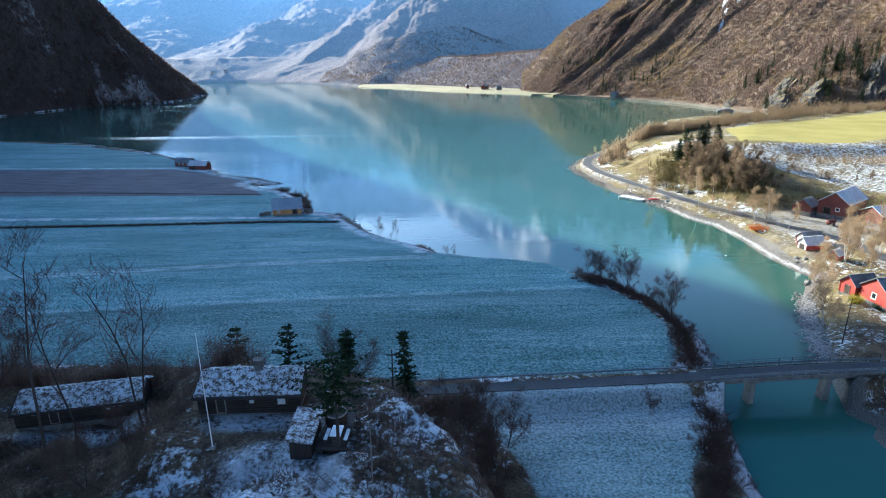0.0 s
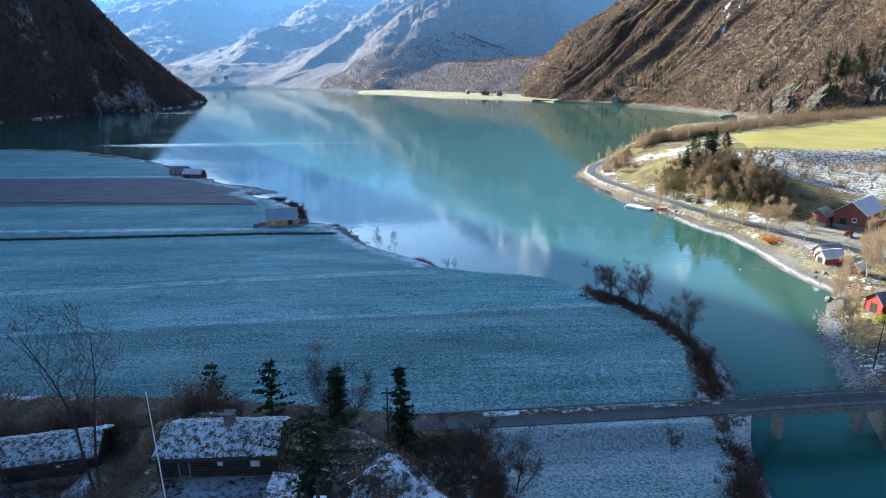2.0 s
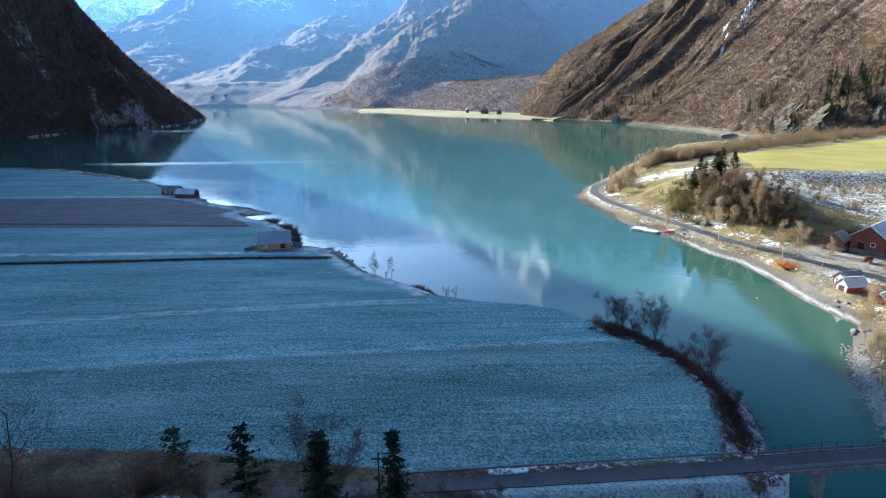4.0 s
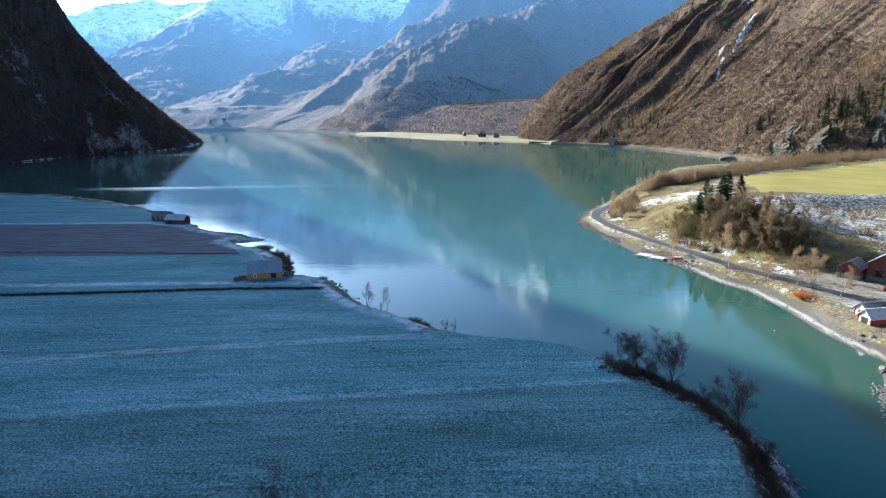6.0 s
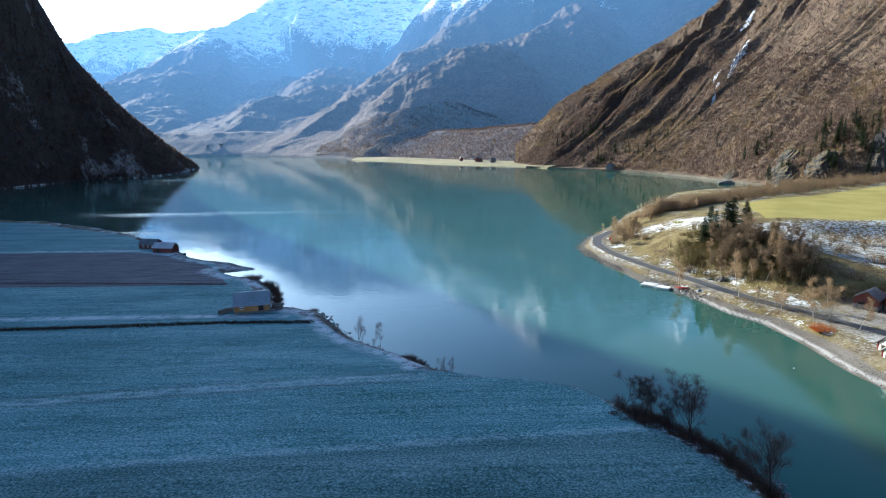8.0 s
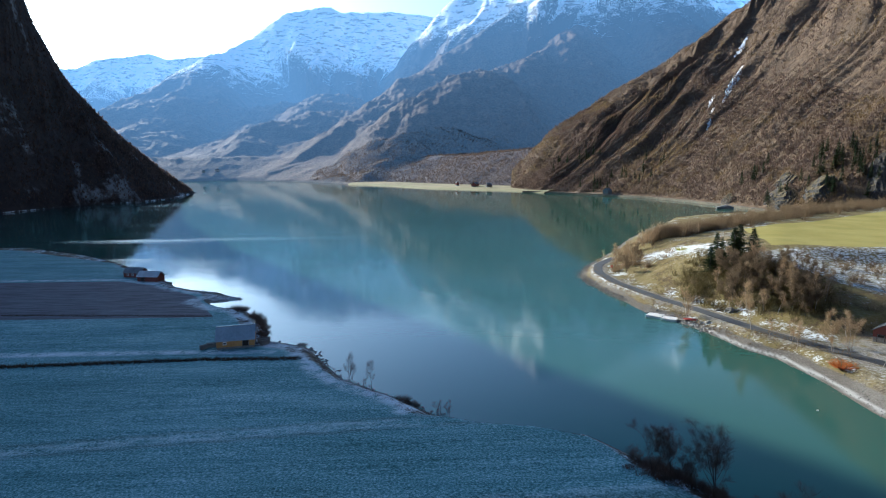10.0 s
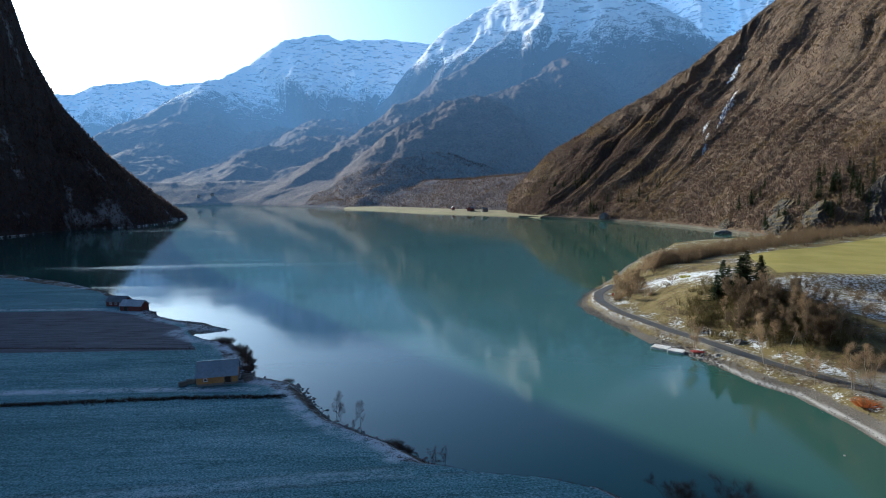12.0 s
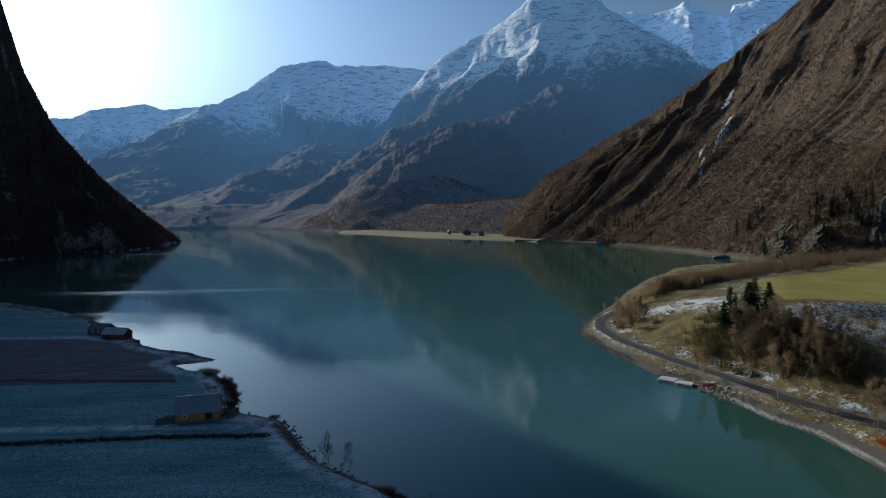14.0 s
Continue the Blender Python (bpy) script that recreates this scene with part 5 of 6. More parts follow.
def conifer(seed, h, width, pine=False):
    """A trunk with whorls of drooping boughs, each feathered with small sprays."""
    rnd = random.Random(seed)
    trunk, crown = Soup(), Soup()
    trunk.tube([(0, 0, -0.5), (0.05, 0, h * 0.5), (0, 0.04, h)], [0.016 * h + 0.03, 0.009 * h + 0.02, 0.02], 6)
    z, start = h * (0.42 if pine else 0.10), h * (0.42 if pine else 0.10)
    while z < h * 0.985:
        u = (z - start) / (h - start)
        reach = width * ((1 - u) ** 0.95 if not pine else math.sin(math.pi * (0.18 + 0.80 * u)) ** 0.8) * rnd.uniform(0.75, 1.15) + 0.12
        n = rnd.randint(3, 4) if pine else rnd.randint(4, 6)
        w0 = rnd.uniform(0, 6.28)
        for k in range(n):
            w = w0 + 6.283 * k / n + rnd.uniform(-0.3, 0.3)
            ln = reach * rnd.uniform(0.45, 1.2)
            out = Vector((math.cos(w), math.sin(w), 0))
            across = Vector((-out.y, out.x, 0))
            droop = rnd.uniform(-0.28, -0.05) if not pine else rnd.uniform(0.0, 0.35)
            m = max(3, int(ln / 0.26))
            for j in range(m):
                f = (j + 0.6) / m
                q = Vector((0, 0, z)) + out * ln * f + Vector((0, 0, droop * ln * f + (0.12 * ln * f * f if not pine else 0)))
                size = (0.24 + 0.12 * h / 10) * (1.15 - 0.55 * f) * rnd.uniform(0.7, 1.3)
                tilt = Vector((rnd.uniform(-0.4, 0.4), rnd.uniform(-0.4, 0.4), rnd.uniform(-0.45, 0.25)))
                for sgn in (-1, 1):
                    tip = q + (across * sgn * rnd.uniform(0.6, 1.0) + out * 0.5 + tilt) * size
                    crown.add([q - out * size * 0.3, tip, q + out * size * 0.55 + Vector((0, 0, -0.08))], [(0, 1, 2)])
                crown.add([q + Vector((0, 0, 0.12 * size)), q + out * size + Vector((0, 0, -0.25 * size)), q + Vector((0, 0, -0.45 * size))], [(0, 1, 2)])
        z += (h * 0.021 * rnd.uniform(0.6, 1.3) + 0.05) * (1.7 if pine else 1.6 if width < 3 else 1.0)
    return trunk.mesh("trunk", m_bark), crown.mesh("crown", m_needle)


def place_conifer(meshes, name, m, label, category, group):
    root = thing(name, m, label, category, group)
    part("trunk", meshes[0], None, root)
    part("crown", meshes[1], None, root)
    return root


def bush(soup, rnd, x, y, z, h, r, n, width=0.03, up=0.9):
    """Stems that fan out from one root, each with side twigs."""
    for _ in range(n):
        w, o = rnd.uniform(0, 6.283), r * math.sqrt(rnd.random())
        a = Vector((x + o * 0.5 * math.cos(w), y + o * 0.5 * math.sin(w), z - 0.1))
        b = Vector((x + o * math.cos(w), y + o * math.sin(w), z + h * rnd.uniform(0.45, 1.0) * (1 - 0.35 * (o / r) ** 2)))
        soup.spike(a, b, width)
        for _k in range(3):
            q = a.lerp(b, rnd.uniform(0.35, 0.95))
            soup.spike(q, q + Vector((rnd.uniform(-1, 1), rnd.uniform(-1, 1), rnd.uniform(-0.1, 1) * up)) * h * 0.22, width * 0.75)


def place_bush(name, x, y, h, r, n, material, label, seed, width=0.03, group="bushes"):
    s = Soup()
    bush(s, random.Random(seed), 0, 0, 0, h, r, n, width)
    root = thing(name, pose(x, y, ground_height(x, y)), label, "bush", group)
    part("twig_haze", s, material, root)["kind"] = "stuff"
    return root


def at(x, y, scale=1.0, turn=0.0, sink=0.1):
    return pose(x, y, ground_height(x, y) - sink, 0, 0, turn) @ Matrix.Diagonal((scale, scale, scale, 1))


dark_trees = [bare_tree(s, 9.0, sp, le, 4200, None, None, lo, fk, 0.013) for s, sp, le, lo, fk in ((1, 1.05, 0.05, 0.2, 2), (2, 1.15, -0.08, 0.08, 3), (3, 0.8, 0.02, 0.35, 1))]
for x, y, h, k, tn in ((31.3, 104.1, 5.6, 0, 10), (34.2, 104.6, 5.4, 1, 70), (36.0, 103.6, 4.6, 1, 200), (38.3, 101.0, 7.4, 1, 40), (40.8, 85.2, 7.6, 1, 120),
                      (38.9, 91.0, 3.0, 1, 20), (41.7, 80.5, 3.2, 1, 150)):
    place_tree(dark_trees[k], "tree", at(x, y, h / 8.2, tn), "dark leafless tree on the river bank", "tree", "river bank trees")
shore_trees = [bare_tree(sd, 9.0, sp, le, 620, None, None, lo, fk, 0.02) for sd, sp, le, lo, fk in ((6, 0.75, 0.06, 0.3, 2), (7, 0.8, -0.05, 0.3, 2), (8, 0.7, 0.10, 0.4, 1))]
for x, y, h, k, tn in ((-15.7, 151.3, 5.4, 0, 15), (-14.6, 150.4, 4.4, 1, 75), (-9.6, 143.2, 5.8, 2, 130), (-11.4, 145.2, 2.6, 1, 200), (-49.5, 202.0, 2.6, 1, 60), (-42.6, 184.5, 4.6, 2, 10), (-41.4, 181.5, 4.0, 0, 40), (3.2, 130.4, 3.4, 1, 5), (5.2, 129.4, 3.2, 0, 100), (-1.0, 134.0, 1.6, 1, 33)):
    place_tree(shore_trees[k], "tree", at(x, y, h / 9.0, tn), "slender leafless tree on the lake shore", "tree", "shore trees")
tall = [bare_tree(11, 16.0, 0.62, -0.05, 520, None, None, 0.45, 1), bare_tree(12, 13.0, 0.6, 0.12, 420, None, None, 0.45, 1), bare_tree(13, 13.0, 0.75, -0.04, 520, None, None, 0.4, 2)]
for k, (x, y, tn) in enumerate(((-30.4, 34.8, 180), (-28.2, 34.9, 0), (-23.6, 36.6, 0))):
    place_tree(tall[k], "tree", at(x, y, 1, tn), "tall thin leafless tree before the outbuilding", "tree", "tall knoll trees")
for x, y, h, k, tn in ((-21.8, 31.0, 5.0, 1, 40), (-25.5, 31.5, 4.5, 0, 200), (-11.6, 57.0, 11.0, 1, 15), (-36.0, 36.0, 9.0, 2, 90), (-38.5, 38.5, 10.0, 0, 10), (-34.5, 33.5, 6.0, 1, 250),
                      (4.2, 52.8, 8.5, 0, 30), (6.6, 50.5, 8.0, 1, 120), (2.6, 56.0, 6.0, 1, 220), (8.3, 54.2, 6.0, 1, 310), (0.8, 58.0, 4.5, 1, 60), (5.0, 46.5, 7.0, 1, 77), (27.5, 66.0 - 6, 3.0, 1, 0)):
    place_tree(dark_trees[k], "tree", at(x, y, h / 9.0, tn), "dark leafless birch thicket tree by the knoll", "tree", "knoll trees")
pines = [conifer(21, 9.0, 1.25, True), conifer(22, 10.0, 1.9), conifer(23, 10.0, 2.2), conifer(24, 6.0, 2.6, True), conifer(25, 14.0, 3.6), conifer(26, 14.0, 3.2)]


def conifer_to(k, base_h, x, y, top, label, group, turn=0.0, low=None, wide=1.0):
    g = ground_height(x, y) if low is None else low
    f = (top - g) / base_h
    return place_conifer(pines[k], "pine_tree" if k in (0, 3) else "spruce_tree", pose(x, y, g, 0, 0, turn) @ Matrix.Diagonal((wide * min(f, 1.25), wide * min(f, 1.25), f, 1)), label, "tree", group)


conifer_to(0, 9.0, -20.9, 51.4, 20.0, "dark green pine rising behind the cabin", "cabin conifers", 0, None, 1.2)
conifer_to(0, 9.0, -15.6, 51.4, 20.2, "dark green pine rising behind the cabin", "cabin conifers", 120, None, 1.25)
conifer_to(1, 10.0, -9.6, 51.8, 19.4, "dark narrow spruce behind the shed", "cabin conifers", 0, None, 1.55)
conifer_to(2, 10.0, -3.5, 52.2, 18.9, "dark narrow spruce beside the utility pole", "cabin conifers", 30, None, 1.35)
conifer_to(3, 6.0, -7.2, 31.6, 27.6, "broad dark pine beside the deck", "cabin conifers", 40, None, 0.95)
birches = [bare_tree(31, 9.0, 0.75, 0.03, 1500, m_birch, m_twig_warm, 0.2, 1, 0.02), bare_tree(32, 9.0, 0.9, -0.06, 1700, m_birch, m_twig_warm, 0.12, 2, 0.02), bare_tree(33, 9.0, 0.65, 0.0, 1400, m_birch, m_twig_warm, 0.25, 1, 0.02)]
for k, (x, y, top, wide) in enumerate(((93.0, 211, 19.0, 1.5), (96.0, 213, 22.5, 1.7), (98.8, 215, 20.5, 1.5), (101.0, 212, 24.0, 2.1), (104.0, 214, 25.0, 2.0), (107.2, 212, 24.0, 1.9), (109.6, 214.5, 21.5, 1.6), (105.0, 207, 20.0, 1.7), (97.5, 206, 16.5, 1.4))):
    conifer_to(4 + k % 2, 14.0, x, y, top, "tall dark spruce on the sunny headland", "headland spruces", 50 * k, None, wide)
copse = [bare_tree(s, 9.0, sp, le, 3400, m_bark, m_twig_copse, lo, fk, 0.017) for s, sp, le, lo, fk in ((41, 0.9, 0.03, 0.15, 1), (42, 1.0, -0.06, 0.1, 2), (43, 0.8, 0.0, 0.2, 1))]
rnd = random.Random(5)
for k in range(84):
    u, v = rnd.random() * 0.8, 0.22 + 0.78 * rnd.random()
    x, y = 82.5 + 13.7 * u + 17.0 * v, 204 - 34 * v + 21 * u * (1 - 0.4 * v)
    if line_distance(np.array([x]), np.array([y]), ROAD)[0][0] < 5:
        x += 7
    h = rnd.uniform(4.2, 7.8) * (0.75 if v < 0.15 else 1)
    place_tree((birches if k % 4 == 0 else copse)[k % 3], "birch_tree", at(x, y, h / 9.0, rnd.uniform(0, 360)), "leafless brown birch in the headland copse", "tree", "headland birches")
for x, y, h in ((83.8, 170.9, 11.0), (75.8, 188.9, 8.0), (87.3, 158.3, 6.0), (92.7, 154.2, 9.0), (94.6, 151.8, 8.5), (90.5, 150.9, 7.0), (95.6, 143.5, 7.0), (88.8, 162.5, 5.0), (85.4, 165.8, 4.5), (99.1, 158.3, 7.0),
                (69.3, 88.5, 7.5), (67.9, 85.0, 6.5), (71.6, 91.9, 7.0), (74.6, 97.6, 7.5), (77.7, 104.1, 7.0), (80.5, 106.0, 7.0), (83.4, 111.7, 7.5), (86.3, 114.5, 8.0), (90.7, 114.5, 9.0), (93.2, 117.3, 9.0),
                (96.1, 120.1, 9.5), (99.1, 122.9, 10.0), (102.0, 125.7, 10.0), (97.1, 114.5, 9.0), (102.5, 119.6, 9.5), (105.9, 123.8, 9.0), (94.2, 110.7, 8.0), (89.3, 107.9, 7.0), (109.9, 127.6, 9.0), (88.3, 118.2, 6.0)):
    k += 1
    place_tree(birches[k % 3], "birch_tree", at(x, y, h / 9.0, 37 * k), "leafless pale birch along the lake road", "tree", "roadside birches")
for x, y, h, r, n in ((80.9, 260.6, 3.5, 4.0, 90), (83.9, 252.4, 3.0, 3.5, 90), (88.3, 259.7, 3.5, 4, 90), (98.1, 252.4, 2.6, 3.0, 70), (93.2, 245.1, 2.2, 2.6, 60), (138.3, 212.0, 3.5, 3.5, 80), (147.1, 208.3, 4.0, 4.0, 90), (159.8, 212.0, 5.0, 5.0, 110), (166.7, 210.2, 5, 5, 110), (174.5, 212.0, 5, 5.5, 120),
                     (127.5, 192.6, 4.0, 3.5, 80), (131.4, 184.3, 4.0, 4.0, 80), (109.9, 175.1, 4.5, 4.0, 90), (115.7, 171.4, 4.0, 4.0, 90), (88.3, 211.1, 3.0, 3.0, 80), (84.4, 201.0, 2.4, 2.6, 70)):
    place_bush("bush", x, y, h, r, n, m_brush, "leafless brown bush on the headland slope", int(x * 7 + y), 0.05, "headland bushes")
for k in range(26):
    x, y = rnd.uniform(117, 150), rnd.uniform(176, 226)
    place_tree(copse[k % 3], "tree", at(x, y, rnd.uniform(2.2, 4.5) / 9.0, 61 * k), "small leafless tree on the snowy headland slope", "tree", "snowy slope trees")
for k in range(22):
    u = rnd.random()
    x, y = 80 + 34 * u + rnd.gauss(0, 2.5), 268 + 34 * u + rnd.gauss(0, 2.5)
    place_tree(birches[k % 3], "birch_tree", at(x, y, rnd.uniform(4.0, 8.0) / 9.0, 53 * k), "leafless birch at the headland point", "tree", "headland birches")
for k in range(26):
    x, y = rnd.gauss(*(91, 5)), rnd.gauss(*(280, 6))
    if line_distance(np.array([x]), np.array([y]), ROAD)[0][0] < 4.0:
        continue
    if k % 2:
        place_tree((birches + copse)[k % 6], "birch_tree", at(x, y, rnd.uniform(3.5, 6.0) / 9.0, 47 * k), "leafless birch in a thicket at the headland point", "tree", "headland birches")
    else:
        place_bush("bush", x, y, rnd.uniform(2.0, 3.6), rnd.uniform(2.0, 3.2), 90, m_brush, "leafless brown bush at the headland point", 300 + k, 0.045, "headland bushes")
rnd = random.Random(61)
for k in range(34):
    x, y = (77 + rnd.gauss(4, 4.0), 246 + rnd.gauss(4, 7.0)) if k < 22 else (112 + rnd.gauss(8, 6), 300 + rnd.gauss(3, 3))
    if line_distance(np.array([x]), np.array([y]), ROAD)[0][0] < 3.4:
        continue
    if k % 3:
        place_tree((birches + copse)[k % 6], "birch_tree", at(x, y, rnd.uniform(3.2, 6.2) / 9.0, 47 * k), "leafless birch in a thicket at the headland point", "tree", "headland birches")
    else:
        place_bush("bush", x, y, rnd.uniform(2.0, 3.4), rnd.uniform(2.0, 3.0), 110, m_brush, "leafless brown bush at the headland point", 700 + k, 0.045, "headland bushes")
place_bush("bush", 102.0, 250.5, 1.6, 3.4, 120, m_yellow_bush, "low yellow-green bush in the sun", 77, 0.06)
place_bush("bush", 88.9, 145.9, 1.5, 3.2, 220, m_rust, "rust-orange bush beside the lake road", 78, 0.06)
place_bush("bush", 79.5, 94.9, 2.2, 1.6, 160, m_yellow_bush, "yellow-leaved garden bush by the red house", 79, 0.05)
place_bush("bush", 81.8, 91.7, 1.6, 1.5, 140, m_needle, "dark evergreen garden bush by the red house", 80, 0.05)
for x, y, h, r in ((-58, 210.5, 2.0, 3.2), (-54.5, 206, 1.8, 3.0), (-50, 202, 1.9, 3.0), (-46.5, 196, 1.8, 2.6), (-43.5, 188.5, 2.0, 2.6), (-41.8, 182, 1.9, 2.4), (-40.4, 177.5, 1.6, 2.2), (-48.5, 198.5, 1.8, 2.6), (-45.2, 192, 1.8, 2.4), (-30.0, 174.5, 1.3, 1.6), (-3.6, 138.0, 1.2, 2.2), (-1.6, 136.2, 1.0, 2.0), (3.5, 132.6, 0.9, 1.6)):
    place_bush("bush", x, y, h, r, 240, m_twig, "low dark leafless bush on the lake edge", int(900 + x), 0.045, "shore bushes")

# brush along the river banks, hedges, ditch grass and shore grass: uncountable growth
rnd = random.Random(9)
s = Soup()
for k in range(520):
    u = rnd.random()
    pts = [(31, 106.5), (34.5, 103), (37.5, 98), (39.5, 93), (40.6, 88), (40.6, 80), (39.2, 73), (36.5, 62), (34, 55), (31.5, 50), (28, 44)]
    i = min(len(pts) - 2, int(u * (len(pts) - 1)))
    f = u * (len(pts) - 1) - i
    x, y = pts[i][0] * (1 - f) + pts[i + 1][0] * f + rnd.gauss(0, 1.1), pts[i][1] * (1 - f) + pts[i + 1][1] * f + rnd.gauss(0, 1.0)
    if abs(y - 66.5) < 3.4:
        continue
    bush(s, rnd, x, y, ground_height(x, y), rnd.uniform(0.6, 2.0), rnd.uniform(0.7, 1.6), 22, 0.035)
stuff("river_bank_brush", s, m_twig, "dark tangled brush along the river bank", "brush")
s = Soup()
for k in range(2100):
    q = rnd.random()
    if q < 0.26:
        x, y = rnd.uniform(-70, -1), rnd.gauss(58.6, 1.4)
        h = rnd.uniform(3.2, 6.0)
    elif q < 0.48:
        x, y = rnd.uniform(-56, -17), rnd.choice((rnd.gauss(46.2, 1.0), rnd.gauss(50.5, 2.2)))
        h = rnd.uniform(2.4, 5.6)
    elif q < 0.55:
        x, y = rnd.uniform(-1, 8), rnd.uniform(40, 60)
        h = rnd.uniform(1.2, 3.4)
    else:
        x, y = rnd.uniform(-48, 3), rnd.uniform(27, 44)
        if -20 < x < -6 and 29 < y < 41 or -36 < x < -25 and 37.5 < y < 43.5:
            continue
        h = rnd.uniform(0.25, 0.9) if rnd.random() < 0.8 else rnd.uniform(0.8, 1.8)
    bush(s, rnd, x, y, ground_height(x, y), h, rnd.uniform(0.7, 1.6), 16, 0.028)
stuff("knoll_brush", s, m_twig, "dark leafless thicket round the cabin knoll", "brush")
s = Soup()


def tufts(s, pts, gap, width, h, blade, n=5):
    for (ax, ay), (bx, by) in zip(pts, pts[1:]):
        ln = math.hypot(bx - ax, by - ay)
        for k in range(int(ln / gap)):
            u = (k + rnd.random()) * gap / ln
            x, y = ax + (bx - ax) * u + rnd.gauss(0, width), ay + (by - ay) * u + rnd.gauss(0, width)
            z = ground_height(x, y)
            for _ in range(n):
                d = Vector((rnd.uniform(-0.5, 0.5), rnd.uniform(-0.5, 0.5), rnd.uniform(0.6, 1))) * h
                a = Vector((x + rnd.uniform(-0.3, 0.3), y + rnd.uniform(-0.3, 0.3), z - 0.05))
                s.spike(a, a + d, blade)


tufts(s, [(-150, 157.2), (-90, 159.2), (-48, 161.2), (-28, 160.5)], 0.07, 0.5, 0.7, 0.07)
tufts(s, [(-190, 209), (-110, 204), (-62, 200)], 0.16, 0.3, 0.4, 0.06)
tufts(s, [(20, 125.3), (8, 127.2), (0, 130.5)], 0.25, 0.5, 0.5, 0.05)
tufts(s, [(28, 121), (22, 125), (11, 127.4)], 0.2, 0.4, 0.5, 0.05)
tufts(s, [(-22, 162), (-15, 151), (-8, 143), (-2, 138), (4, 132.5)], 0.25, 0.7, 0.5, 0.05)
stuff("ditch_grass", s, m_darkgrass, "strip of dark withered grass along field ditches", "grass")
s = Soup()
tufts(s, [(84, 168), (78, 180), (74, 196), (70, 214), (67, 232), (66, 250), (72, 268)], 0.12, 1.3, 0.45, 0.05)
tufts(s, [(96, 150), (90, 160), (84, 172)], 0.1, 1.6, 0.5, 0.05)
tufts(s, [(80, 205), (84, 220), (88, 240), (90, 260), (86, 275)], 0.1, 4.0, 0.4, 0.06)
stuff("shore_grass", s, m_drygrass, "dry yellow grass between road and shore", "grass")
s = Soup()
for k in range(900):
    u = rnd.random()
    pts = [(112, 300), (128, 312), (150, 322), (186.5, 340), (245, 376), (318, 420), (390, 440)]
    i = min(len(pts) - 2, int(u * (len(pts) - 1)))
    f = u * (len(pts) - 1) - i
    x, y = pts[i][0] * (1 - f) + pts[i + 1][0] * f + rnd.gauss(0, 3 + 5 * u), pts[i][1] * (1 - f) + pts[i + 1][1] * f + rnd.gauss(0, 3 + 6 * u)
    bush(s, rnd, x, y, ground_height(x, y), rnd.choice((2.5, 4.0, 5.0, 6.0, 8.5)) * rnd.uniform(0.8, 1.15), rnd.uniform(1.6, 3.6), 40, 0.06)
stuff("alder_belt", s, m_brush, "belt of leafless brown alder scrub beyond the field", "scrub")


# undergrowth in the headland copse
s = Soup()
for k in range(460):
    u, v = rnd.random(), rnd.random()
    x, y = 82.5 + 13.7 * u + 18.0 * v + rnd.gauss(0, 2.2), 206 - 36 * v + 25 * u * (1 - 0.4 * v) + rnd.gauss(0, 3.0)
    if line_distance(np.array([x]), np.array([y]), ROAD)[0][0] < 4.5:
        continue
    bush(s, rnd, x, y, ground_height(x, y), rnd.uniform(1.5, 4.2), rnd.uniform(1.2, 2.4), 26, 0.045)
stuff("copse_undergrowth", s, m_olive, "olive-brown leafless undergrowth in the headland copse", "scrub")


# low leafless shrubs under the river bank trees
for x, y, h, r in ((30.5, 109, 2.2, 1.6), (33.5, 107.5, 2.4, 1.8), (36.5, 105, 2.6, 1.8), (38.5, 101, 2.2, 1.6), (39.5, 97, 2.0, 1.5), (40.5, 92, 1.8, 1.4), (41, 86, 2.4, 1.7), (40, 81, 1.6, 1.4), (35.5, 60, 2.0, 1.6), (33, 53, 2.2, 1.8), (30.5, 48, 2.4, 1.8)):
    place_bush("bush", x, y, h, r, 150, m_twig, "dark leafless shrub on the river bank", int(x * 31 + y), 0.02, "river bank shrubs")


# ---- stones ----
def stone(rnd, size):
    v = []
    for k in range(3):
        zz = (-0.35, 0.25, 0.62)[k]
        rr = (1.0, 0.95, 0.45)[k]
        for j in range(6):
            w = 6.283 * j / 6 + 0.4 * k
            v.append(Vector((rr * math.cos(w) * rnd.uniform(0.75, 1.15), rr * 0.8 * math.sin(w) * rnd.uniform(0.75, 1.15), zz * rnd.uniform(0.8, 1.15))) * size)
    f = [(6 * k + j, 6 * k + (j + 1) % 6, 6 * k + 6 + (j + 1) % 6, 6 * k + 6 + j) for k in range(2) for j in range(6)] + [tuple(range(12, 18))]
    return v, f


def rubble(name, lines, label, sizes, seed, gap, width):
    rnd2, s = random.Random(seed), Soup()
    for pts in lines:
        for (ax, ay), (bx, by) in zip(pts, pts[1:]):
            ln = math.hypot(bx - ax, by - ay)
            for k in range(int(ln / gap)):
                u = rnd2.random()
                x, y = ax + (bx - ax) * u + rnd2.gauss(0, width), ay + (by - ay) * u + rnd2.gauss(0, width)
                v, f = stone(rnd2, rnd2.uniform(*sizes))
                turn = pose(x, y, max(ground_height(x, y), -0.1), 0, 0, rnd2.uniform(0, 360))
                s.add([turn @ q for q in v], f)
    return stuff(name, s, m_stone, label, "stones")


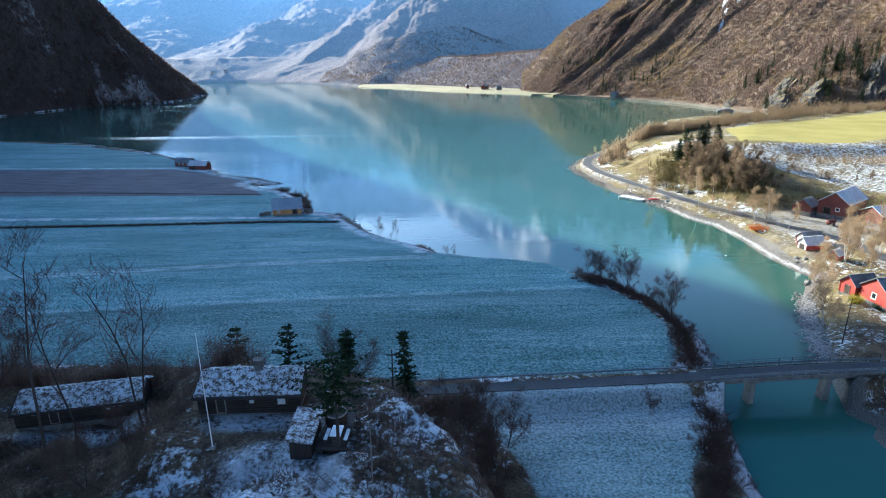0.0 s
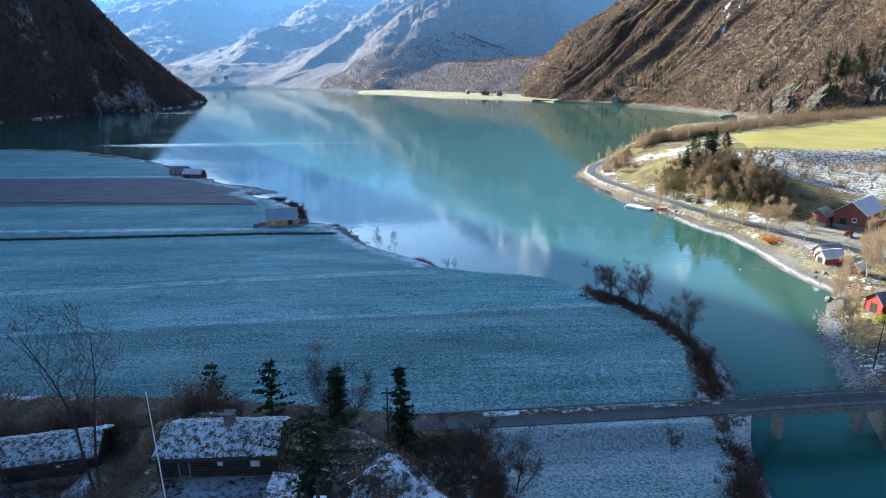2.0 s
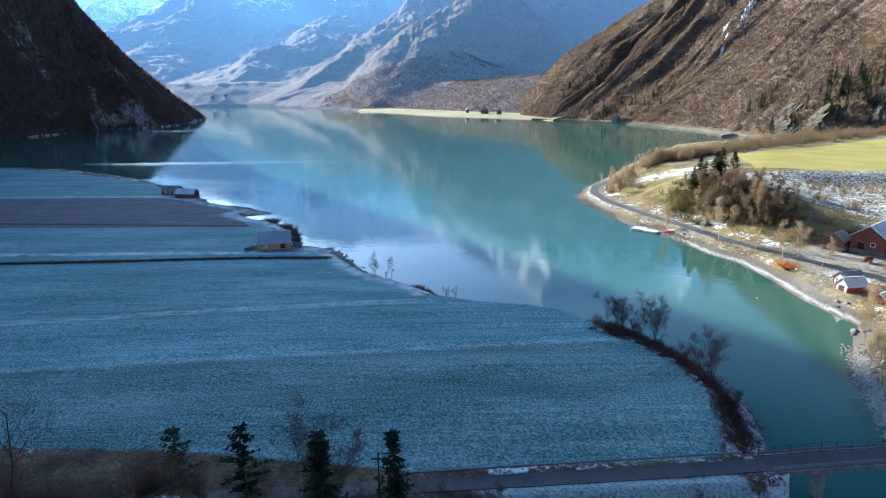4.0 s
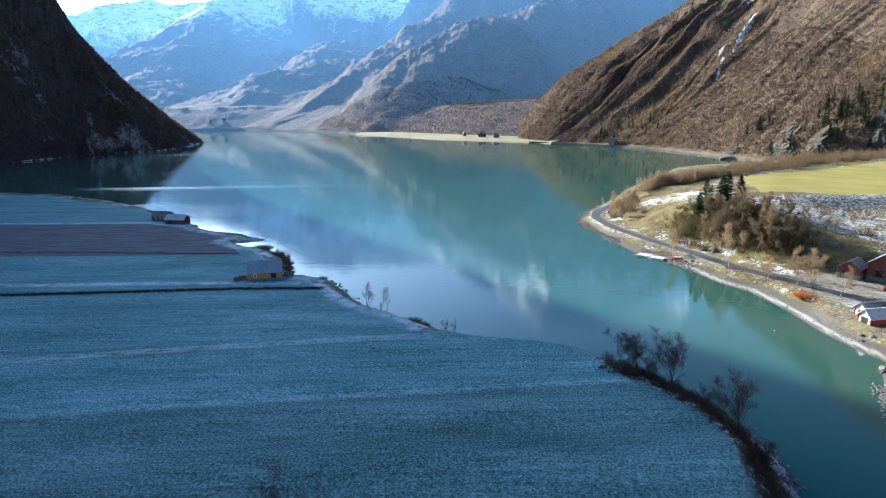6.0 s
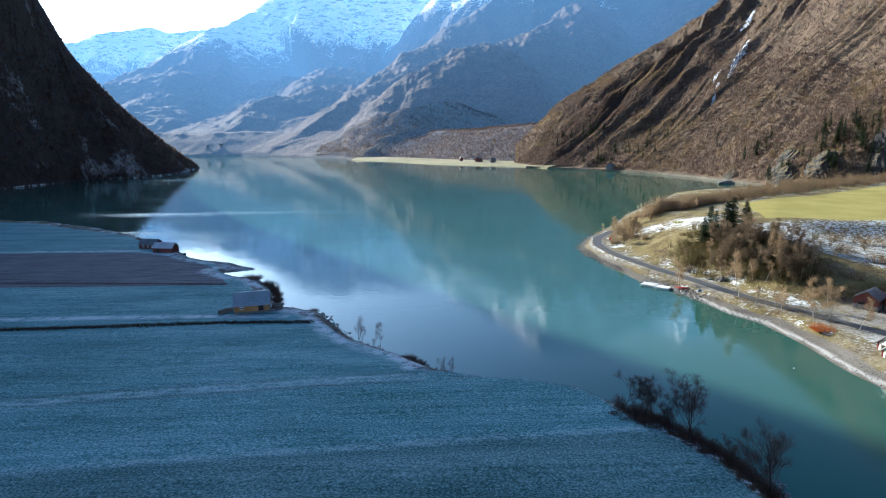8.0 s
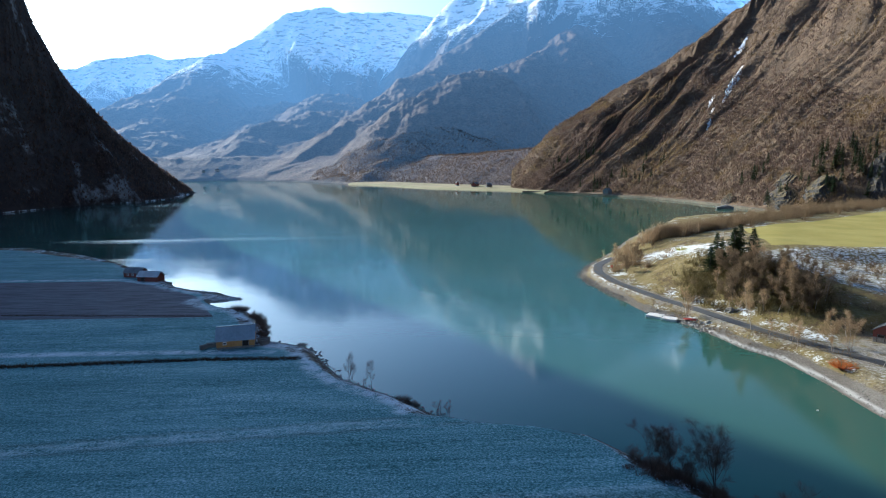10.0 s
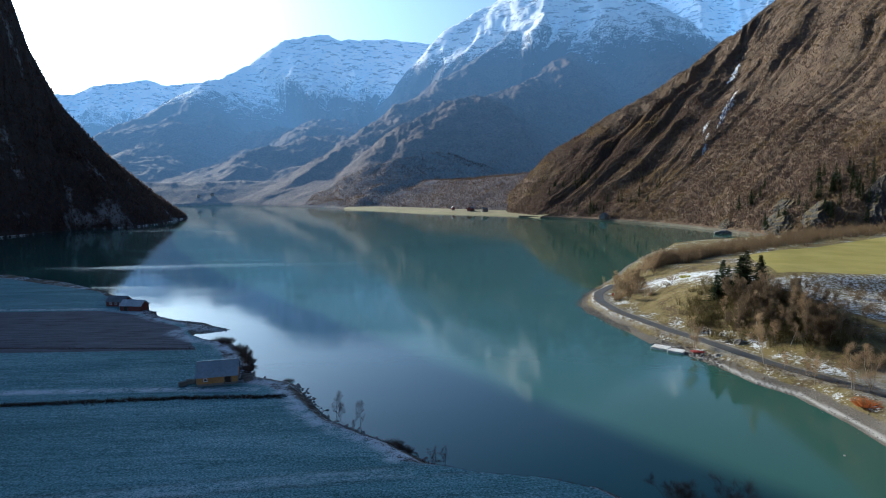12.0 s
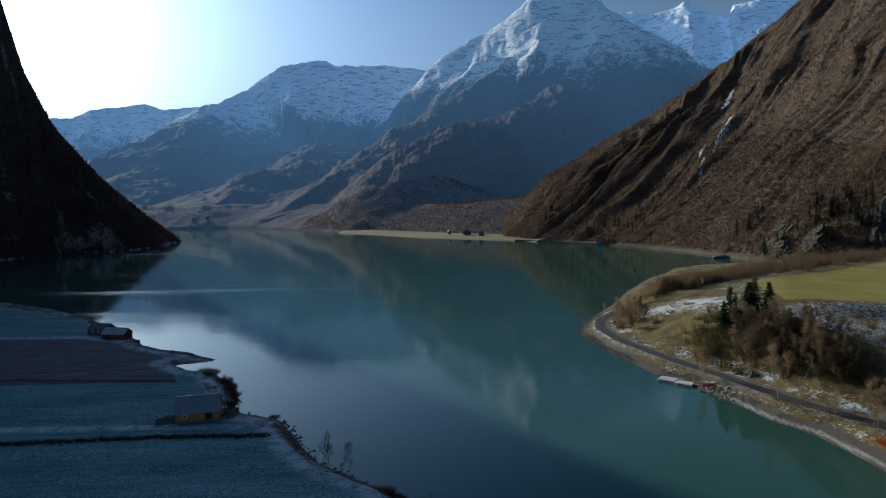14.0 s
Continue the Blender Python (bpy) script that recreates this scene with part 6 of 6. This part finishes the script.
rubble("river_wall_rubble", [[(76, 104.5), (71, 95.5), (66, 85), (62, 76)], [(75, 102), (69, 92), (64, 81), (60, 72)]], "grey riprap stones along the river bank", (0.2, 0.5), 3, 0.05, 0.8)
rubble("headland_rubble", [[(63, 238), (63.5, 256), (70.5, 272.5), (78, 285)], [(67, 213), (64, 232), (63, 244)], [(77, 178), (73, 192), (69, 200)]], "pale riprap boulders along the headland shore", (0.15, 0.45), 4, 0.12, 1.0)
rubble("west_shore_rubble", [[(-40, 178.5), (-33, 174.5), (-27, 171), (-21.5, 159.5), (-16.5, 150.5), (-9.5, 143.5), (-3.5, 138.5), (3, 132)], [(-61, 226), (-72, 230), (-80, 236), (-92, 247)], [(46, 96), (46.4, 86), (45, 78)]],
       "frosty stones along the shaded shore", (0.15, 0.5), 6, 0.25, 0.6)
rubble("beach_stones", [[(84, 116), (84, 140), (83, 157), (79, 166), (77, 178)]], "scattered stones on the gravel beach", (0.06, 0.22), 8, 0.14, 1.4)
rubble("knoll_rocks", [[(-5, 30), (-2, 36), (-1, 42)], [(-1, 28), (2, 35), (3, 42)], [(-24, 28), (-14, 29), (-9, 28)]], "frost-dusted rocks on the cabin knoll", (0.1, 0.34), 15, 0.30, 1.5)
rnd = random.Random(12)
for x, y, size in ((87.9, 188.5, 1.7), (85.8, 190.8, 0.9), (78.7, 182.8, 0.8), (77.3, 184.0, 0.7), (76.1, 185.2, 0.6), (81.2, 111.3, 1.0), (80.1, 110.0, 0.8), (82.7, 110.3, 0.9), (86.3, 123.8, 0.6), (85.2, 122.0, 0.5), (87.3, 122.3, 0.7)):
    v, f = stone(rnd, size)
    b = new("boulder", Soup().add(v, f).mesh("boulder", m_stone))
    b.matrix_world = pose(x, y, ground_height(x, y) + 0.05, 0, 0, rnd.uniform(0, 360))
    tagged(b, "grey weathered boulder near the lake road", "boulder", "boulders")
isl, f = stone(random.Random(4), 9.0)
islet = new("rock_islet", Soup().add([Vector((q.x, q.y * 0.7, q.z * 0.55)) for q in isl], f).mesh("rock_islet", m_stone))
islet.matrix_world = pose(281, 552, 0.4)
tagged(islet, "dark rocky islet close to the far shore", "rock")

# ---- woods on the slopes ----
from mathutils.bvhtree import BVHTree


def slope_woods(name, source, boxes, size, material, label, seed, blades=9):
    """Bare tree crowns standing all over a mountainside, thinned by patches."""
    rnd2, s = random.Random(seed), Soup()
    me = source.data
    tree = BVHTree.FromPolygons([v.co for v in me.vertices], [tuple(q.vertices) for q in me.polygons])
    verts, faces = [], []
    for (x0, x1, y0, y1), n in boxes:
        for _ in range(n):
            x, y = rnd2.uniform(x0, x1), rnd2.uniform(y0, y1)
            hit = tree.ray_cast(Vector((x, y, 3000)), Vector((0, 0, -1)))[0]
            if hit is None or hit.z < 3 or noise.noise(Vector((x / 60, y / 60, hit.z / 60))) < -0.62:
                continue
            h = rnd2.uniform(*size)
            for _b in range(blades):
                w, e = rnd2.uniform(0, 6.283), rnd2.uniform(0.15, 1.0)
                a = hit + Vector((0, 0, 0.25 * h * rnd2.random()))
                b = a + Vector((math.cos(w) * 0.42 * h * (1 - 0.5 * e), math.sin(w) * 0.42 * h * (1 - 0.5 * e), h * e * 0.8))
                side = Vector((-math.sin(w), math.cos(w), 0)) * h * 0.085
                k = len(verts)
                verts += [tuple(a), tuple(a.lerp(b, 0.6) + side), tuple(b), tuple(a.lerp(b, 0.6) - side)]
                faces.append((k, k + 1, k + 2, k + 3))
    s.v, s.f = verts, faces
    return stuff(name, s, material, label, "woods")


MOUNT = {ob.name: ob for _, ob in STRUCT}
slope_woods("birch_woods", MOUNT["mountain_right"], [((150, 420, 420, 950), 32000), ((250, 800, 420, 1150), 30000), ((120, 320, 880, 1090), 9000)], (2.2, 4.8), m_woods, "leafless birch woods on the sunlit mountainside", 3, 6)
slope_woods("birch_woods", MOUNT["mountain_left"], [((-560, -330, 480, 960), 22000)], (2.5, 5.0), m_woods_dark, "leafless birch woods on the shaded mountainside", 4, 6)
slope_woods("birch_woods", MOUNT["backdrop_massif"], [((-260, 420, 1000, 1500), 26000)], (3.0, 5.5), m_woods_far, "leafless woods along the far foothills", 77, 5)

# ---- far shore: sunny fields, lake road, a few farmhouses ----
_far = MOUNT["backdrop_massif"].data
far_tree = BVHTree.FromPolygons([v.co for v in _far.vertices], [tuple(q.vertices) for q in _far.polygons])


def far_ground(x, y):
    hit = far_tree.ray_cast(Vector((x, y, 3000)), Vector((0, 0, -1)))[0]
    return hit.z if hit is not None else 3.0


m_farfield = grain_mat("far_hay_field", (0.16, 0.145, 0.055), (0.29, 0.25, 0.13), 0.05, 0.9, 0.3, 0.3)
shore_line = [(-150, 1222), (-122, 1183), (-73, 1122), (-30, 1055), (10, 996), (70, 945), (142, 884), (158, 850), (172, 834)]
inland = [(-140, 1240), (-85, 1252), (-30, 1200), (20, 1130), (60, 1080), (130, 1010), (200, 945), (205, 900), (190, 850)]
rows = []
for k in range(6):
    u = k / 5
    rows.append([(a[0] + (c[0] - a[0]) * u, a[1] + (c[1] - a[1]) * u, -1.0 + 2.6 * min(1, u * 5) + 3.0 * u) for a, c in zip(shore_line, inland)])
tagged(grid_mesh("far_field", np.array(rows, float), m_farfield), "sunlit yellow hay fields on the far shore", "field", kind="structure")
m_bank = grain_mat("road_bank_gravel", (0.05, 0.043, 0.033), (0.16, 0.135, 0.095), 0.3, 0.9, 0.5, 0.2)
lake_road = [(150, 868), (168, 850), (206, 806), (250, 748), (277, 692), (290, 632), (297, 560), (301, 500), (320, 478)]
tagged(new("road", strip_mesh("road", lake_road, 1.8, 2.2, m_bank, 3.0)), "pale gravel lake road below the mountainside", "road", kind="structure")
for x, y, z, yaw, ln, mw, lab in ((112, 975, 3.8, 20, 9, m_grey_wood, "grey wooden farmhouse on the far shore"), (92, 1000, 4.2, 60, 13, m_maroon, "dark red barn on the far shore"), (64, 1035, 4.4, 100, 8, m_maroon, "small red farm shed on the far shore"),
                                 (241, 766, 3.0, 50, 12, m_slate, "grey roadside building under the mountainside"), (-560, 1650, 22, 15, 9, m_white, "white farm building at the head of the lake"),
                                 (-590, 1630, 16, 80, 8, m_white, "white farmhouse at the head of the lake")):
    if y > 1500:
        z = far_ground(x, y)
    house("house", x, y, z, yaw, ln, ln * 0.6, 4.0, 6.8, mw, m_slate, lab, "house", windows=(("front", -2.5, 1.5, 1.2, 1.3), ("front", 1.5, 1.5, 1.2, 1.3)), plinth=0.4)

# ---- spruce stands and snow-filled gullies on the sunny mountainside ----
_me = MOUNT["mountain_right"].data
slope_tree = BVHTree.FromPolygons([v.co for v in _me.vertices], [tuple(q.vertices) for q in _me.polygons])


def slope_point(x, y, tree=slope_tree):
    hit = tree.ray_cast(Vector((x, y, 3000)), Vector((0, 0, -1)))[0]
    return hit if hit is not None else Vector((x, y, 0))


rnd = random.Random(44)
for cx, cy, n, r in ((351, 506, 10, 10), (360, 495, 9, 9), (354, 470, 6, 8), (346, 526, 5, 8), (338, 586, 3, 4), (317, 585, 3, 5), (223, 908, 6, 14), (244, 892, 6, 14), (274, 787, 8, 18), (301, 760, 6, 14), (244, 811, 5, 12), (330, 480, 5, 10), (312, 520, 4, 8)):
    for k in range(n):
        q = slope_point(cx + rnd.gauss(0, r), cy + rnd.gauss(0, r))
        f = rnd.uniform(0.75, 1.2)
        place_conifer(pines[4 + k % 2], "spruce_tree", pose(q.x, q.y, q.z - 0.3, 0, 0, rnd.uniform(0, 360)) @ Matrix.Diagonal((f, f, f * 1.05, 1)), "dark spruce among bare birches on the mountainside", "tree", "mountainside spruces")
m_snow = grain_mat("packed_snow", (0.62, 0.66, 0.70), (0.84, 0.86, 0.88), 0.4, 0.8, 0.4, 0.2)


def snow_gully(x, y, dx, dy, length, width, seed):
    """A ragged tongue of snow lying along the fall of the slope."""
    rnd2 = random.Random(seed)
    d = Vector((dx, dy, 0)).normalized()
    side = Vector((-d.y, d.x, 0))
    rows = []
    for i in range(15):
        u = i / 14
        w = width * (0.25 + math.sin(math.pi * (0.1 + 0.8 * u)) * rnd2.uniform(0.4, 1.0))
        mid = Vector((x, y, 0)) + d * length * (u - 0.5) + side * rnd2.uniform(-0.35, 0.35) * width
        rows.append([tuple(slope_point(*(mid + side * w * s).xy) + Vector((0, 0, 0.5 * (1 - s * s) + 0.12))) for s in (-1, -0.5, 0, 0.5, 1)])
    return tagged(grid_mesh("snow_patch", np.array(rows, float), m_snow), "snow lying in a steep rocky gully", "snow patch", "gully snow")


for k, (x, y, ln, w) in enumerate(((402, 782, 26, 3.6), (414, 790, 22, 4.0), (380, 785, 18, 2.6), (390, 770, 14, 2.2), (470, 890, 34, 3.4), (486, 908, 26, 2.8), (372, 766, 12, 2.0), (362, 752, 10, 1.8), (430, 806, 16, 2.0))):
    snow_gully(x, y, 0.75, 0.66, ln, w, k)

m_crag, t, p = mat("mossy_crag")
pos = coords(t)
n1, n2 = noise_tex(t, 0.5, 6, 0.7, pos), noise_tex(t, 0.09, 4, 0.6, pos)
up = nd(t, "ShaderNodeSeparateXYZ", {0: t.nodes.new("ShaderNodeNewGeometry").outputs["Normal"]}).outputs["Z"]
turf = step(t, calc(t, "MULTIPLY_ADD", n2, 0.5, up), 0.78, 1.0)
col(t, p, mix(t, turf, ramp(t, n1, [(0.35, (0.012, 0.012, 0.012)), (0.62, (0.07, 0.062, 0.056))]), ramp(t, n1, [(0.3, (0.05, 0.037, 0.014)), (0.7, (0.135, 0.105, 0.042))])))
p.inputs["Roughness"].default_value = 0.9
bump(t, p, n1, 0.9, 1.2)


def crag(x, y, length, width, h, turn, seed):
    """Broken rock steps that stand out of the slope, cut by steep joints."""
    n = 44
    a, b = np.meshgrid(np.linspace(-1, 1, n), np.linspace(-1, 1, n))
    rim = np.clip(1 - np.sqrt(a * a + b * b), 0, 1)
    c, sn = math.cos(radians(turn)), math.sin(radians(turn))
    X, Y = x + a * length / 2 * c - b * width / 2 * sn, y + a * length / 2 * sn + b * width / 2 * c
    base = np.array([slope_point(u, v).z for u, v in zip(X.ravel(), Y.ravel())]).reshape(X.shape)
    joints = fbm(X / 11 + 0.6 * fbm(X / 7, Y / 7, 2, seed + 1), Y / 11, 4, seed, True)
    stepped = np.floor(3.0 * (rim * 1.6 + 0.5 * fbm(X / 13, Y / 13, 3, seed + 2))) / 3.0
    Z = base - 1.2 + (h * np.clip(0.7 * stepped + 0.3 * rim, 0, 1) + 2.4 * joints) * smooth(rim, 0.0, 0.25)
    ob = grid_mesh("rock_outcrop", np.stack([X, Y, Z], -1), m_crag)
    ob.data.polygons.foreach_set("use_smooth", np.zeros(len(ob.data.polygons), dtype=bool))
    return tagged(ob, "dark mossy rock outcrop at the mountain foot", "rock outcrop", "rock outcrops")


for k, (x, y, ln, w, h, turn) in enumerate(((312, 520, 46, 26, 8, 75), (330, 496, 40, 26, 9, 60), (362, 470, 44, 26, 8, 45), (330, 540, 30, 18, 6, 80), (302, 585, 24, 14, 4, 80))):
    crag(x, y, ln, w, h, turn, 500 + 7 * k)
